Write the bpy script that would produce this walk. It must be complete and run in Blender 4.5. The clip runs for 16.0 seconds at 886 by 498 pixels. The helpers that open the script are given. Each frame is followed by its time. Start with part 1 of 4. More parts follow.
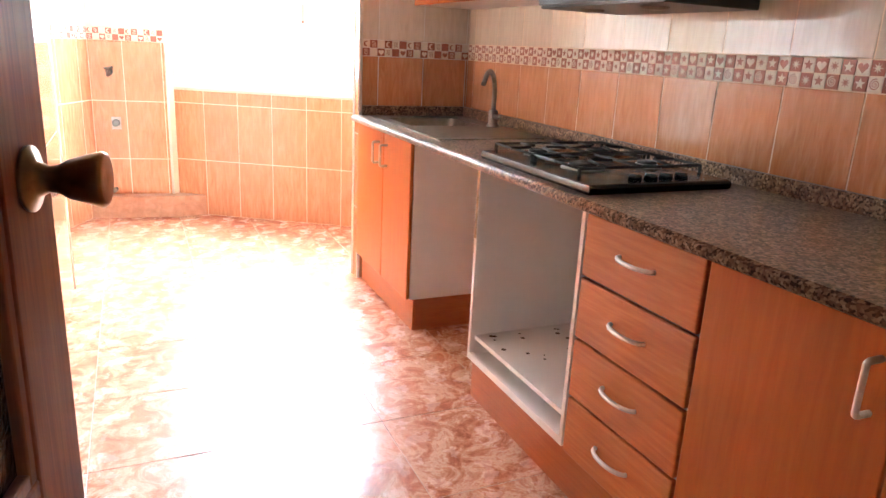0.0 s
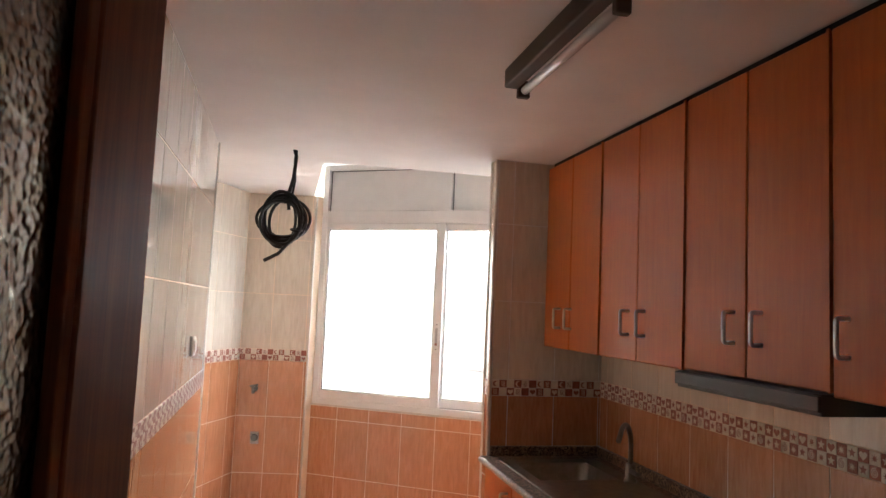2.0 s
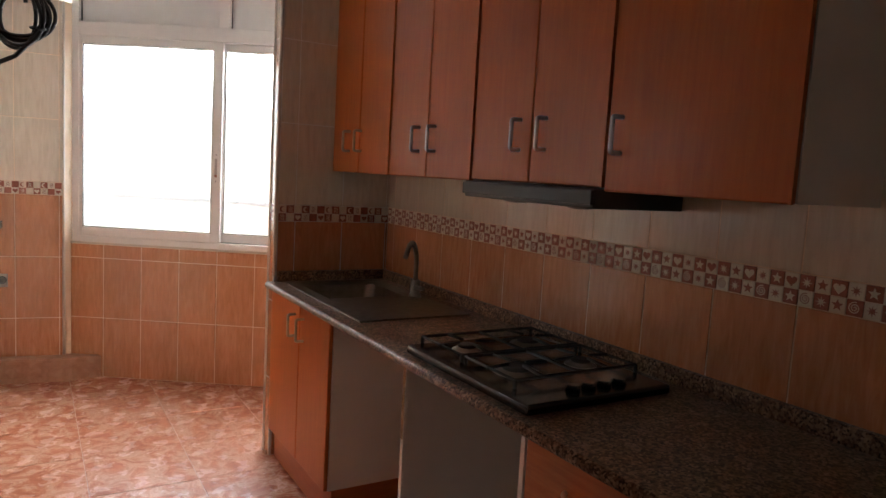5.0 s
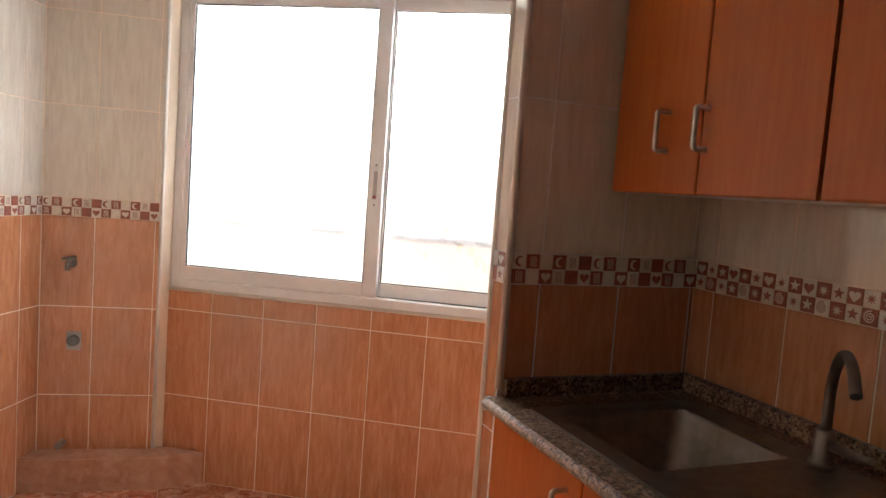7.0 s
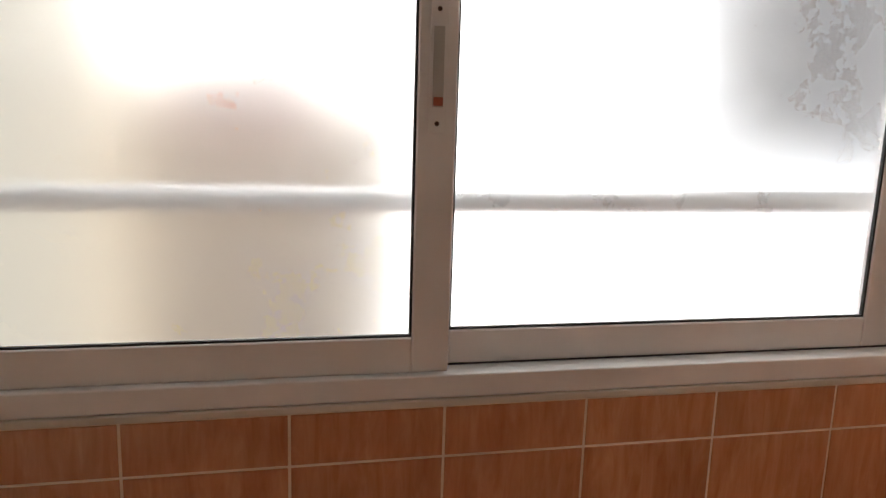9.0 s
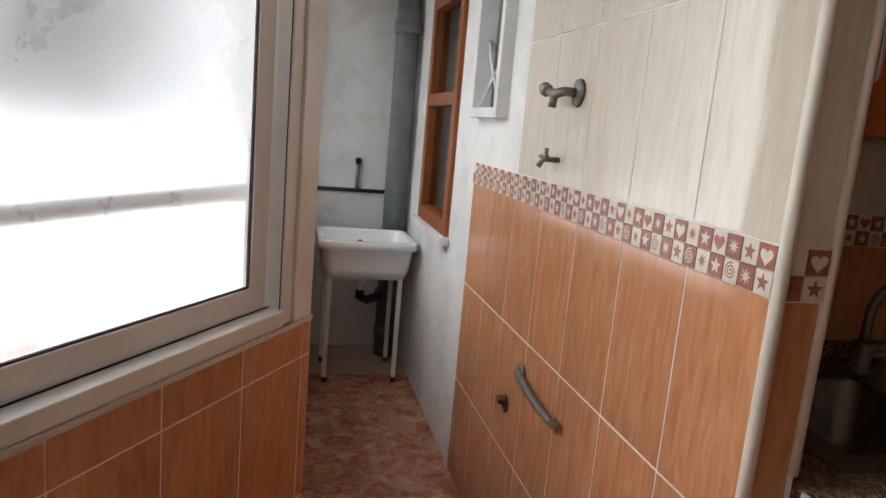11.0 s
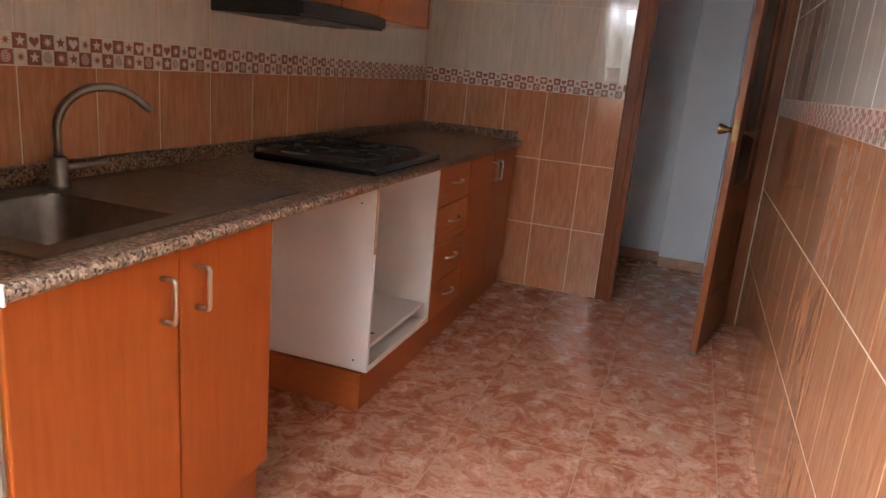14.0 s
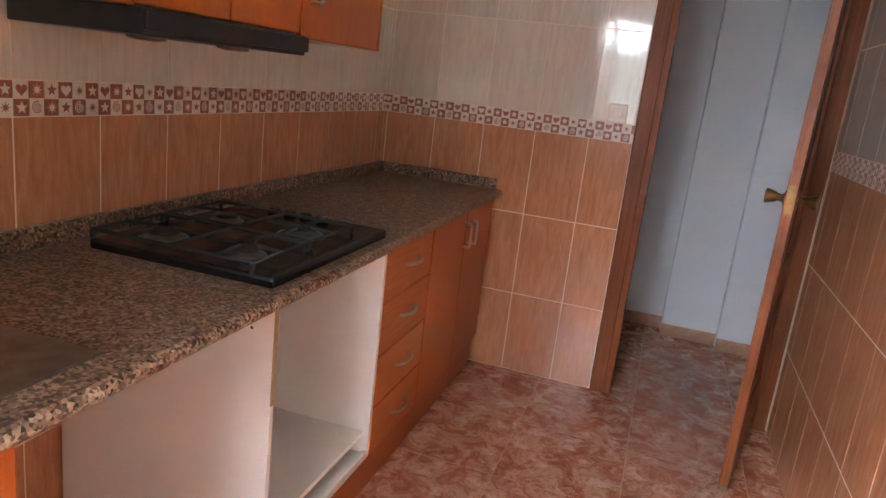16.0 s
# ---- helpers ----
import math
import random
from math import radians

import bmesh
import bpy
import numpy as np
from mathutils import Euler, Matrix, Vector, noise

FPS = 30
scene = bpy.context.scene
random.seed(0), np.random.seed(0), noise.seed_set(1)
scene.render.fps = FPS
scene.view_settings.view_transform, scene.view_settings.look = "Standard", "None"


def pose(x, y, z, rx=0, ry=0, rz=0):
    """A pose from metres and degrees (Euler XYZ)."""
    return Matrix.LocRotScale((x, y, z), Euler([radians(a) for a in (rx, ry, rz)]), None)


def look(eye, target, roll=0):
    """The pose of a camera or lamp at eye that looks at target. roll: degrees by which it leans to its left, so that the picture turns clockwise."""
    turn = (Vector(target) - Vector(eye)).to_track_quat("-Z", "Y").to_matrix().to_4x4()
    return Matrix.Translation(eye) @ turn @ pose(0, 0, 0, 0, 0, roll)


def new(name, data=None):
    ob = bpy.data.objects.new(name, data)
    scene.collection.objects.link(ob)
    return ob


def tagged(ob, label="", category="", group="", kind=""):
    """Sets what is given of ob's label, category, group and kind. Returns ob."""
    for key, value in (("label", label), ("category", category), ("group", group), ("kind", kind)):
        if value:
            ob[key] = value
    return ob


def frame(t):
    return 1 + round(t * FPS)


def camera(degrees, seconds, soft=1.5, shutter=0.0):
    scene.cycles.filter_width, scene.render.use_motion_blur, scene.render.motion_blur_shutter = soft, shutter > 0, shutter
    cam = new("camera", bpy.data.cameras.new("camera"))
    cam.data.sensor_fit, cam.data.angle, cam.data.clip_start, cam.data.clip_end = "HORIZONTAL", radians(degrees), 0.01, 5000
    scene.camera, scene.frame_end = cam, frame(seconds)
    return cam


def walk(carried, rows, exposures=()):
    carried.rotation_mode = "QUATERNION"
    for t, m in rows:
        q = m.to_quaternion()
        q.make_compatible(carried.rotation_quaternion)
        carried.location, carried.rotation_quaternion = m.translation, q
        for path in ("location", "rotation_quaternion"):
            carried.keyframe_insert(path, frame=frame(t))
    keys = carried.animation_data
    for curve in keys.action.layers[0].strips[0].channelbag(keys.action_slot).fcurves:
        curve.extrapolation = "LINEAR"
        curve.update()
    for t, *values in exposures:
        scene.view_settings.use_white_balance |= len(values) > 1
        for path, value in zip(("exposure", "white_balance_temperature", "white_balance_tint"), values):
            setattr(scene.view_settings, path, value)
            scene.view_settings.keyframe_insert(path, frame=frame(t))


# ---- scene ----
cam = camera(65.2, 16.0)

PATH = [
    (0, (1.187, -0.128, 1.255), (1.981, 1.622, 0.699), 2.9),
    (0.5, (1.252, -0.056, 1.361), (1.823, 1.807, 0.913), 3.4),
    (1, (1.298, 0.002, 1.487), (1.733, 1.945, 1.258), 3.3),
    (1.5, (1.304, 0.008, 1.589), (1.71, 1.967, 1.606), 2.4),
    (2, (1.23, -0.012, 1.63), (1.667, 1.931, 1.8), 2.5),
    (2.5, (1.172, -0.034, 1.63), (1.717, 1.88, 1.816), 2.2),
    (3, (1.175, -0.07, 1.62), (1.936, 1.771, 1.8), 1.75),
    (3.5, (1.18, -0.072, 1.538), (2.114, 1.697, 1.564), 0.9),
    (3.7, (1.175, -0.074, 1.51), (2.155, 1.668, 1.42), 0.6),
    (5.8, (1.354, 0.513, 1.45), (2.377, 2.218, 1.23), 4.4),
    (6, (1.39, 0.689, 1.44), (2.377, 2.415, 1.222), 4.3),
    (6.5, (1.421, 1.196, 1.452), (2.277, 2.997, 1.294), 4.4),
    (7, (1.451, 1.815, 1.426), (2.19, 3.666, 1.26), 4.2),
    (7.5, (1.469, 2.468, 1.414), (2.176, 4.33, 1.227), 4.0),
    (8, (1.437, 3.027, 1.377), (2.179, 4.875, 1.194), 3.7),
    (8.4, (1.453, 3.415, 1.281), (2.366, 5.188, 1.128), 3.6),
    (8.5, (1.496, 3.5, 1.274), (2.436, 5.259, 1.135), 3.1),
    (9, (1.525, 3.917, 1.341), (2.898, 5.329, 0.993), 1.8),
    (9.5, (1.519, 4.125, 1.281), (3.311, 4.955, 0.964), -0.1),
    (9.6, (1.507, 4.144, 1.278), (3.34, 4.874, 0.948), -0.3),
    (9.7, (1.501, 4.173, 1.277), (3.368, 4.792, 0.909), 0.4),
    (11.8, (1.352, 4.21, 1.477), (3.157, 3.37, 1.276), 3.6),
    (12, (1.336, 4.186, 1.469), (3.1, 3.258, 1.289), 3.6),
    (12.5, (1.262, 4.12, 1.439), (2.848, 2.906, 1.309), 4.3),
    (13, (1.26, 4.178, 1.421), (2.382, 2.544, 1.25), 5.3),
    (13.5, (1.25, 4.188, 1.341), (2.073, 2.395, 1.011), 4.9),
    (14, (1.268, 4.152, 1.291), (1.889, 2.32, 0.782), 5.2),
    (14.5, (1.319, 4.019, 1.278), (1.889, 2.179, 0.74), 5.6),
    (15, (1.367, 3.734, 1.273), (1.936, 1.895, 0.731), 6.4),
    (15.5, (1.456, 3.432, 1.281), (2.025, 1.591, 0.743), 6.7),
    (16, (1.508, 3.255, 1.391), (2.072, 1.397, 0.913), 6.7),
]

walk(cam, [(t, look(e, g, r)) for t, e, g, r in PATH],
     exposures=[(0, 2.6, 5300, 3), (0.5, 2.55, 5300, 3), (1.0, 2.15, 5400, 4), (1.5, 1.25, 5600, 5), (2.0, 0.45, 5800, 6), (3.0, -0.3, 5900, 6), (3.5, -0.4, 5900, 6), (5.8, 0.3, 5700, 5),
                (6.5, 0.35, 5700, 5), (7.0, 0.15, 5900, 7), (8.0, -0.6, 6200, 9), (8.5, -1.05, 6300, 9), (9.0, -1.3, 6300, 9), (9.7, -1.65, 6300, 9), (11.8, -1.4, 6100, 8), (12.5, -1.55, 6100, 8),
                (13.0, -1.5, 6000, 8), (13.5, -0.25, 5900, 7), (14.0, 1.0, 5600, 5), (14.5, 1.25, 5500, 5), (15.0, 1.4, 5400, 5), (15.5, 1.55, 5400, 5), (16.0, 1.65, 5400, 5)])

# ---- plan, in metres: y runs from the kitchen door to the glazed gallery ----
XL, XR = 0.86, 2.885          # side walls of the kitchen
YS, YG = 3.412, 3.497         # wall between kitchen and gallery, both faces
ZC, ZG = 2.415, 2.68           # ceilings of kitchen and gallery
TILE_W, TILE_H = 0.25, 0.40
WO = Vector((1.40, 5.235, 0))            # start of the oblique window wall
WD = Vector((0.848, -0.530, 0))          # along it
WN = Vector((0.530, 0.848, 0))           # outwards
WEND = 2.08                              # its length
Z = Vector((0, 0, 1))

# ---- world and light ----
world = bpy.data.worlds.new("world")
scene.world = world
world.use_nodes = True
wt = world.node_tree
sky = wt.nodes.new("ShaderNodeTexSky")
sky.sky_type = "NISHITA"
sky.sun_disc = False
sky.sun_elevation = radians(50)
sky.sun_rotation = radians(200)
wt.links.new(sky.outputs[0], wt.nodes["Background"].inputs[0])
wt.nodes["Background"].inputs[1].default_value = 0.13
sun = new("sun", bpy.data.lights.new("sun", "SUN"))
sun.data.energy, sun.data.angle, sun.data.color = 2.0, radians(0.5), (1, 0.95, 0.88)
window_sky = new("window_sky", bpy.data.lights.new("window_sky", "AREA"))
window_sky.data.shape, window_sky.data.size, window_sky.data.size_y = "RECTANGLE", 1.9, 1.1
window_sky.data.energy, window_sky.data.color = 95, (1.0, 0.98, 0.95)
window_sky.matrix_world = look(WO + WD * 1.0 + WN * 0.75 + Z * 2.45, WO + WD * 1.0 - WN * 0.75 + Z * 1.0)
corridor_sky = new("corridor_sky", bpy.data.lights.new("corridor_sky", "AREA"))
corridor_sky.data.shape, corridor_sky.data.size, corridor_sky.data.size_y = "RECTANGLE", 1.6, 0.7
corridor_sky.data.energy, corridor_sky.data.color = 38, (0.97, 0.985, 1.0)
corridor_sky.matrix_world = look((4.8, 4.55, 2.75), (4.7, 3.7, 0.9))
sun.matrix_world = look((0, 0, 0), (-0.60, 0.22, -0.77))


# ---- materials ----
def nodes_of(name):
    m = bpy.data.materials.new(name)
    m.use_nodes = True
    return m, m.node_tree, m.node_tree.nodes["Principled BSDF"]


def ramp(nt, stops):
    r = nt.nodes.new("ShaderNodeValToRGB")
    e = r.color_ramp.elements
    while len(e) < len(stops):
        e.new(0.5)
    for k, (p, c) in zip(e, stops):
        k.position, k.color = p, (*c, 1)
    return r


def coords(nt, scale=(1, 1, 1), space="Object", rnd=True):
    tc = nt.nodes.new("ShaderNodeTexCoord")
    mp = nt.nodes.new("ShaderNodeMapping")
    mp.inputs["Scale"].default_value = scale
    nt.links.new(tc.outputs[space], mp.inputs[0])
    if rnd:
        oi = nt.nodes.new("ShaderNodeObjectInfo")
        mu = nt.nodes.new("ShaderNodeMath")
        mu.operation = "MULTIPLY"
        mu.inputs[1].default_value = 37.0
        nt.links.new(oi.outputs["Random"], mu.inputs[0])
        nt.links.new(mu.outputs[0], mp.inputs["Location"])
    return mp.outputs[0]


def noise_tex(nt, vec, scale, detail=4, rough=0.55, dist=0.0):
    n = nt.nodes.new("ShaderNodeTexNoise")
    n.inputs["Scale"].default_value, n.inputs["Detail"].default_value = scale, detail
    n.inputs["Roughness"].default_value, n.inputs["Distortion"].default_value = rough, dist
    nt.links.new(vec, n.inputs["Vector"])
    return n.outputs[0]


def mix_mul(nt, a, b, fac=1.0):
    m = nt.nodes.new("ShaderNodeMix")
    m.data_type, m.blend_type = "RGBA", "MULTIPLY"
    m.inputs[0].default_value = fac
    nt.links.new(a, m.inputs[6])
    nt.links.new(b, m.inputs[7])
    return m.outputs[2]


def bump(nt, bsdf, h, strength, dist=0.002):
    b = nt.nodes.new("ShaderNodeBump")
    b.inputs["Strength"].default_value, b.inputs["Distance"].default_value = strength, dist
    nt.links.new(h, b.inputs["Height"])
    nt.links.new(b.outputs[0], bsdf.inputs["Normal"])


def grained(name, c0, c1, c2, stretch, scale, rough, rough_var=0.08, bumpy=0.15, space="Object", vary=0.12, coat=0.0, rnd=True, spec=0.5):
    """Streaked or mottled surface: a stretched noise between three colours, large soft variation, a shade per piece."""
    m, nt, b = nodes_of(name)
    v = coords(nt, stretch, space, rnd)
    g = noise_tex(nt, v, scale, 6, 0.6, 0.6)
    r = ramp(nt, [(0.28, c0), (0.5, c1), (0.72, c2)])
    nt.links.new(g, r.inputs[0])
    v2 = coords(nt, (1, 1, 1), space, rnd)
    big = noise_tex(nt, v2, 3.0, 2)
    r2 = ramp(nt, [(0.3, (1 - vary,) * 3), (0.7, (1, 1, 1))])
    nt.links.new(big, r2.inputs[0])
    out = mix_mul(nt, r.outputs[0], r2.outputs[0])
    if rnd:
        oi = nt.nodes.new("ShaderNodeObjectInfo")
        r3 = ramp(nt, [(0.0, (1 - vary * 0.8,) * 3), (1.0, (1, 1, 1))])
        nt.links.new(oi.outputs["Random"], r3.inputs[0])
        out = mix_mul(nt, out, r3.outputs[0])
    nt.links.new(out, b.inputs["Base Color"])
    mr = nt.nodes.new("ShaderNodeMapRange")
    mr.inputs[3].default_value, mr.inputs[4].default_value = rough - rough_var, rough + rough_var
    nt.links.new(big, mr.inputs[0])
    nt.links.new(mr.outputs[0], b.inputs["Roughness"])
    b.inputs["Coat Weight"].default_value, b.inputs["Specular IOR Level"].default_value = coat, spec
    bump(nt, b, g, bumpy, 0.001)
    return m


def plain(name, c, rough=0.5, metal=0.0, vary=0.1, scale=12, bumpy=0.05):
    m, nt, b = nodes_of(name)
    v = coords(nt, rnd=False)
    n = noise_tex(nt, v, scale, 4)
    r = ramp(nt, [(0.3, tuple(x * (1 - vary) for x in c)), (0.7, c)])
    nt.links.new(n, r.inputs[0])
    nt.links.new(r.outputs[0], b.inputs["Base Color"])
    b.inputs["Roughness"].default_value, b.inputs["Metallic"].default_value = rough, metal
    bump(nt, b, n, bumpy, 0.001)
    return m


M_TILE_O = grained("orange_tile", (0.44, 0.175, 0.080), (0.53, 0.24, 0.115), (0.62, 0.32, 0.175), (13, 13, 2.0), 4, 0.16, 0.05, 0.04, vary=0.1, coat=0.35)
M_TILE_C = grained("cream_tile", (0.60, 0.53, 0.43), (0.68, 0.61, 0.51), (0.74, 0.68, 0.58), (13, 13, 1.6), 4, 0.08, 0.03, 0.02, vary=0.05, coat=0.6)
M_GROUT = plain("grout", (0.80, 0.66, 0.50), 0.9)
M_GROUT_F = plain("floor_grout", (0.50, 0.36, 0.28), 0.9)
M_GROUT_C = plain("pale_grout", (0.62, 0.56, 0.48), 0.9)
M_SQ_RED = plain("border_red", (0.33, 0.10, 0.06), 0.3, vary=0.3, scale=60)
M_SQ_WHITE = plain("border_white", (0.72, 0.65, 0.55), 0.3, vary=0.12, scale=60)
M_CAB = grained("cabinet_orange", (0.43, 0.105, 0.016), (0.475, 0.124, 0.020), (0.51, 0.143, 0.026), (16, 16, 1.2), 4, 0.33, 0.05, 0.03, vary=0.07, coat=0.0, spec=0.35)
M_DRAWER = grained("drawer_wood", (0.42, 0.11, 0.02), (0.50, 0.15, 0.03), (0.56, 0.20, 0.05), (4, 1.6, 24), 3, 0.35, 0.05, 0.05, vary=0.08)
M_PLINTH = grained("plinth_wood", (0.40, 0.10, 0.02), (0.46, 0.125, 0.026), (0.5, 0.15, 0.035), (3, 2, 40), 3, 0.4, vary=0.1)
M_DOORWOOD = grained("brown_wood", (0.17, 0.046, 0.014), (0.25, 0.075, 0.022), (0.33, 0.11, 0.034), (40, 40, 1.5), 3, 0.45, 0.06, 0.1, vary=0.15, coat=0.0, spec=0.25)
M_BOARD = plain("white_melamine", (0.83, 0.81, 0.78), 0.4, vary=0.06, scale=5)
M_CHIP = plain("raw_chipboard", (0.42, 0.29, 0.16), 0.9, vary=0.4, scale=200)
M_SPOT = plain("dark_stain", (0.06, 0.03, 0.02), 0.8)
M_STEEL = plain("brushed_steel", (0.62, 0.61, 0.59), 0.28, 1.0, 0.15, 40)
M_DULLSTEEL = plain("scratched_steel", (0.30, 0.275, 0.245), 0.38, 1.0, 0.3, 30)
M_CHROME = plain("chrome", (0.75, 0.75, 0.74), 0.12, 1.0, 0.1, 30)
M_BRASS = plain("old_brass", (0.30, 0.19, 0.08), 0.28, 1.0, 0.4, 40)
M_BLACK = plain("black_enamel_and_gap_shade", (0.012, 0.012, 0.013), 0.22, 0.0, 0.3, 30)
M_IRON = plain("cast_iron", (0.02, 0.02, 0.02), 0.6, 0.0, 0.4, 60, 0.3)
M_HOOD = plain("hood_dark", (0.03, 0.03, 0.032), 0.35, 0.3)
M_PLASTER = plain("white_plaster", (0.78, 0.755, 0.72), 0.85, 0, 0.07, 4, 0.25)
M_HALL = plain("hall_paint", (0.80, 0.82, 0.86), 0.8, 0, 0.04, 5, 0.15)
M_GALWALL = grained("aged_white_paint", (0.62, 0.62, 0.60), (0.76, 0.76, 0.75), (0.8, 0.8, 0.79), (1, 1, 1), 5, 0.7, 0.1, 0.3, rnd=False)
M_ALU = plain("white_aluminium", (0.74, 0.72, 0.70), 0.35, 0.0, 0.06, 10)
M_SLOT = plain("grey_plastic", (0.45, 0.43, 0.41), 0.4)
M_GASKET = plain("black_gasket", (0.02, 0.02, 0.02), 0.7)
M_TRIM = plain("pvc_corner_trim", (0.75, 0.70, 0.62), 0.35)
M_CABLE = plain("black_cable", (0.012, 0.012, 0.013), 0.4)
M_PIPE = plain("grey_pvc", (0.17, 0.19, 0.20), 0.5, 0, 0.35, 8)
M_PORCELAIN = plain("white_porcelain", (0.84, 0.85, 0.85), 0.12, 0, 0.03)
M_WHITEPAINT = plain("white_enamel", (0.75, 0.75, 0.74), 0.4, 0, 0.15)
M_OLDMETAL = plain("dull_metal", (0.28, 0.26, 0.23), 0.45, 0.9, 0.4, 50)
M_BROWNFIX = plain("brown_batten", (0.085, 0.055, 0.034), 0.5, 0, 0.3)
M_TUBE = plain("fluorescent_tube_glass", (0.85, 0.85, 0.83), 0.2, 0, 0.03)
M_SWITCH = plain("cream_plastic", (0.78, 0.74, 0.65), 0.35, 0, 0.05)
M_BASE = grained("terracotta_base", (0.40, 0.20, 0.12), (0.50, 0.28, 0.18), (0.58, 0.36, 0.25), (1, 1, 1), 20, 0.4)


def floor_material():
    m, nt, b = nodes_of("marbled_floor_tile")
    v = coords(nt)
    n1 = noise_tex(nt, v, 9, 10, 0.74, 1.1)
    r = ramp(nt, [(0.33, (0.24, 0.075, 0.035)), (0.43, (0.38, 0.135, 0.068)), (0.50, (0.49, 0.215, 0.125)), (0.56, (0.62, 0.37, 0.25)), (0.62, (0.50, 0.23, 0.14)), (0.72, (0.34, 0.12, 0.065))])
    nt.links.new(n1, r.inputs[0])
    n2 = noise_tex(nt, v, 40, 6, 0.7, 0.8)
    r2 = ramp(nt, [(0.3, (0.8, 0.74, 0.72)), (0.65, (1, 1, 1))])
    nt.links.new(n2, r2.inputs[0])
    out = mix_mul(nt, r.outputs[0], r2.outputs[0])
    nt.links.new(out, b.inputs["Base Color"])
    n3 = noise_tex(nt, coords(nt, space="Generated", rnd=False), 5, 4)
    mr = nt.nodes.new("ShaderNodeMapRange")
    mr.inputs[3].default_value, mr.inputs[4].default_value = 0.16, 0.36
    nt.links.new(n3, mr.inputs[0])
    nt.links.new(mr.outputs[0], b.inputs["Roughness"])
    bump(nt, b, n2, 0.05, 0.001)
    return m


def granite_material():
    m, nt, b = nodes_of("brown_granite")
    v = coords(nt, rnd=False)
    vo = nt.nodes.new("ShaderNodeTexVoronoi")
    vo.inputs["Scale"].default_value = 165
    nt.links.new(v, vo.inputs["Vector"])
    sep = nt.nodes.new("ShaderNodeSeparateColor")
    nt.links.new(vo.outputs["Color"], sep.inputs[0])
    r = ramp(nt, [(0.0, (0.012, 0.009, 0.008)), (0.22, (0.09, 0.048, 0.028)), (0.45, (0.21, 0.125, 0.078)), (0.7, (0.36, 0.24, 0.155)), (0.85, (0.42, 0.30, 0.21)), (1.0, (0.08, 0.05, 0.035))])
    nt.links.new(sep.outputs[0], r.inputs[0])
    n = noise_tex(nt, v, 30, 4)
    r2 = ramp(nt, [(0.35, (0.55, 0.5, 0.48)), (0.6, (1, 1, 1))])
    nt.links.new(n, r2.inputs[0])
    nt.links.new(mix_mul(nt, r.outputs[0], r2.outputs[0]), b.inputs["Base Color"])
    b.inputs["Roughness"].default_value, b.inputs["Specular IOR Level"].default_value = 0.34, 0.35
    return m


def glass_material(name, rough, colour=(1, 1, 1), bumps=0.0, scale=60, smudge=False):
    m, nt, b = nodes_of(name)
    b.inputs["Base Color"].default_value = (*colour, 1)
    b.inputs["Transmission Weight"].default_value = 1
    b.inputs["Roughness"].default_value, b.inputs["IOR"].default_value = rough, 1.45
    v = coords(nt, rnd=False)
    if bumps:
        vo = nt.nodes.new("ShaderNodeTexVoronoi")
        vo.inputs["Scale"].default_value = scale
        vo.feature = "SMOOTH_F1"
        nt.links.new(v, vo.inputs["Vector"])
        bump(nt, b, vo.outputs["Distance"], bumps, 0.004)
    if smudge:
        n = noise_tex(nt, v, 7, 7, 0.7)
        r = ramp(nt, [(0.40, (rough,) * 3), (0.80, (rough + 0.07,) * 3)])
        nt.links.new(n, r.inputs[0])
        nt.links.new(r.outputs[0], b.inputs["Roughness"])
    return m


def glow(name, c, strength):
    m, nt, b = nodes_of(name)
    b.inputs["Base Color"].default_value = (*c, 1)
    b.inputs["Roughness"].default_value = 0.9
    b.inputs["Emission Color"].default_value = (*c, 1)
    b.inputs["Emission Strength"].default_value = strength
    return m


M_FLOOR = floor_material()
M_GRANITE = granite_material()
M_FROST = glass_material("frosted_glass", 0.27, (0.97, 0.98, 1.0), smudge=True)
M_PEBBLE = glass_material("pebbled_glass", 0.26, (0.30, 0.27, 0.23), 0.6, 150)
M_DARKGLASS = glass_material("small_pane_glass", 0.05, (0.8, 0.82, 0.82))
M_SKYGLOW = glow("bright_haze", (1.0, 0.985, 0.96), 9.0)
# facades, awning and wall: emission stands in for the daylight falling on them
M_FACADE_GLOW = glow("glowing_yellow_facade", (0.95, 0.86, 0.68), 1.45)
M_FACADE_LOW_GLOW = glow("glowing_tan_facade", (0.74, 0.58, 0.42), 0.95)
M_AWNING_GLOW = glow("glowing_faded_red_awning", (0.58, 0.32, 0.30), 0.75)
M_GREYWALL_GLOW = glow("glowing_grey_brown_wall", (0.45, 0.40, 0.37), 0.45)


# ---- mesh helpers ----
def link(name, bm, mats, parent=None, label=""):
    me = bpy.data.meshes.new(name)
    bmesh.ops.recalc_face_normals(bm, faces=bm.faces)
    bm.to_mesh(me)
    bm.free()
    for m in (mats if isinstance(mats, (list, tuple)) else [mats]):
        me.materials.append(m)
    ob = new(name, me)
    if parent:
        ob.parent = parent
    if label:
        ob["label"] = label
    return ob


def part(name, bm, material, parent, label=""):
    return link(name, bm, material, parent, label)


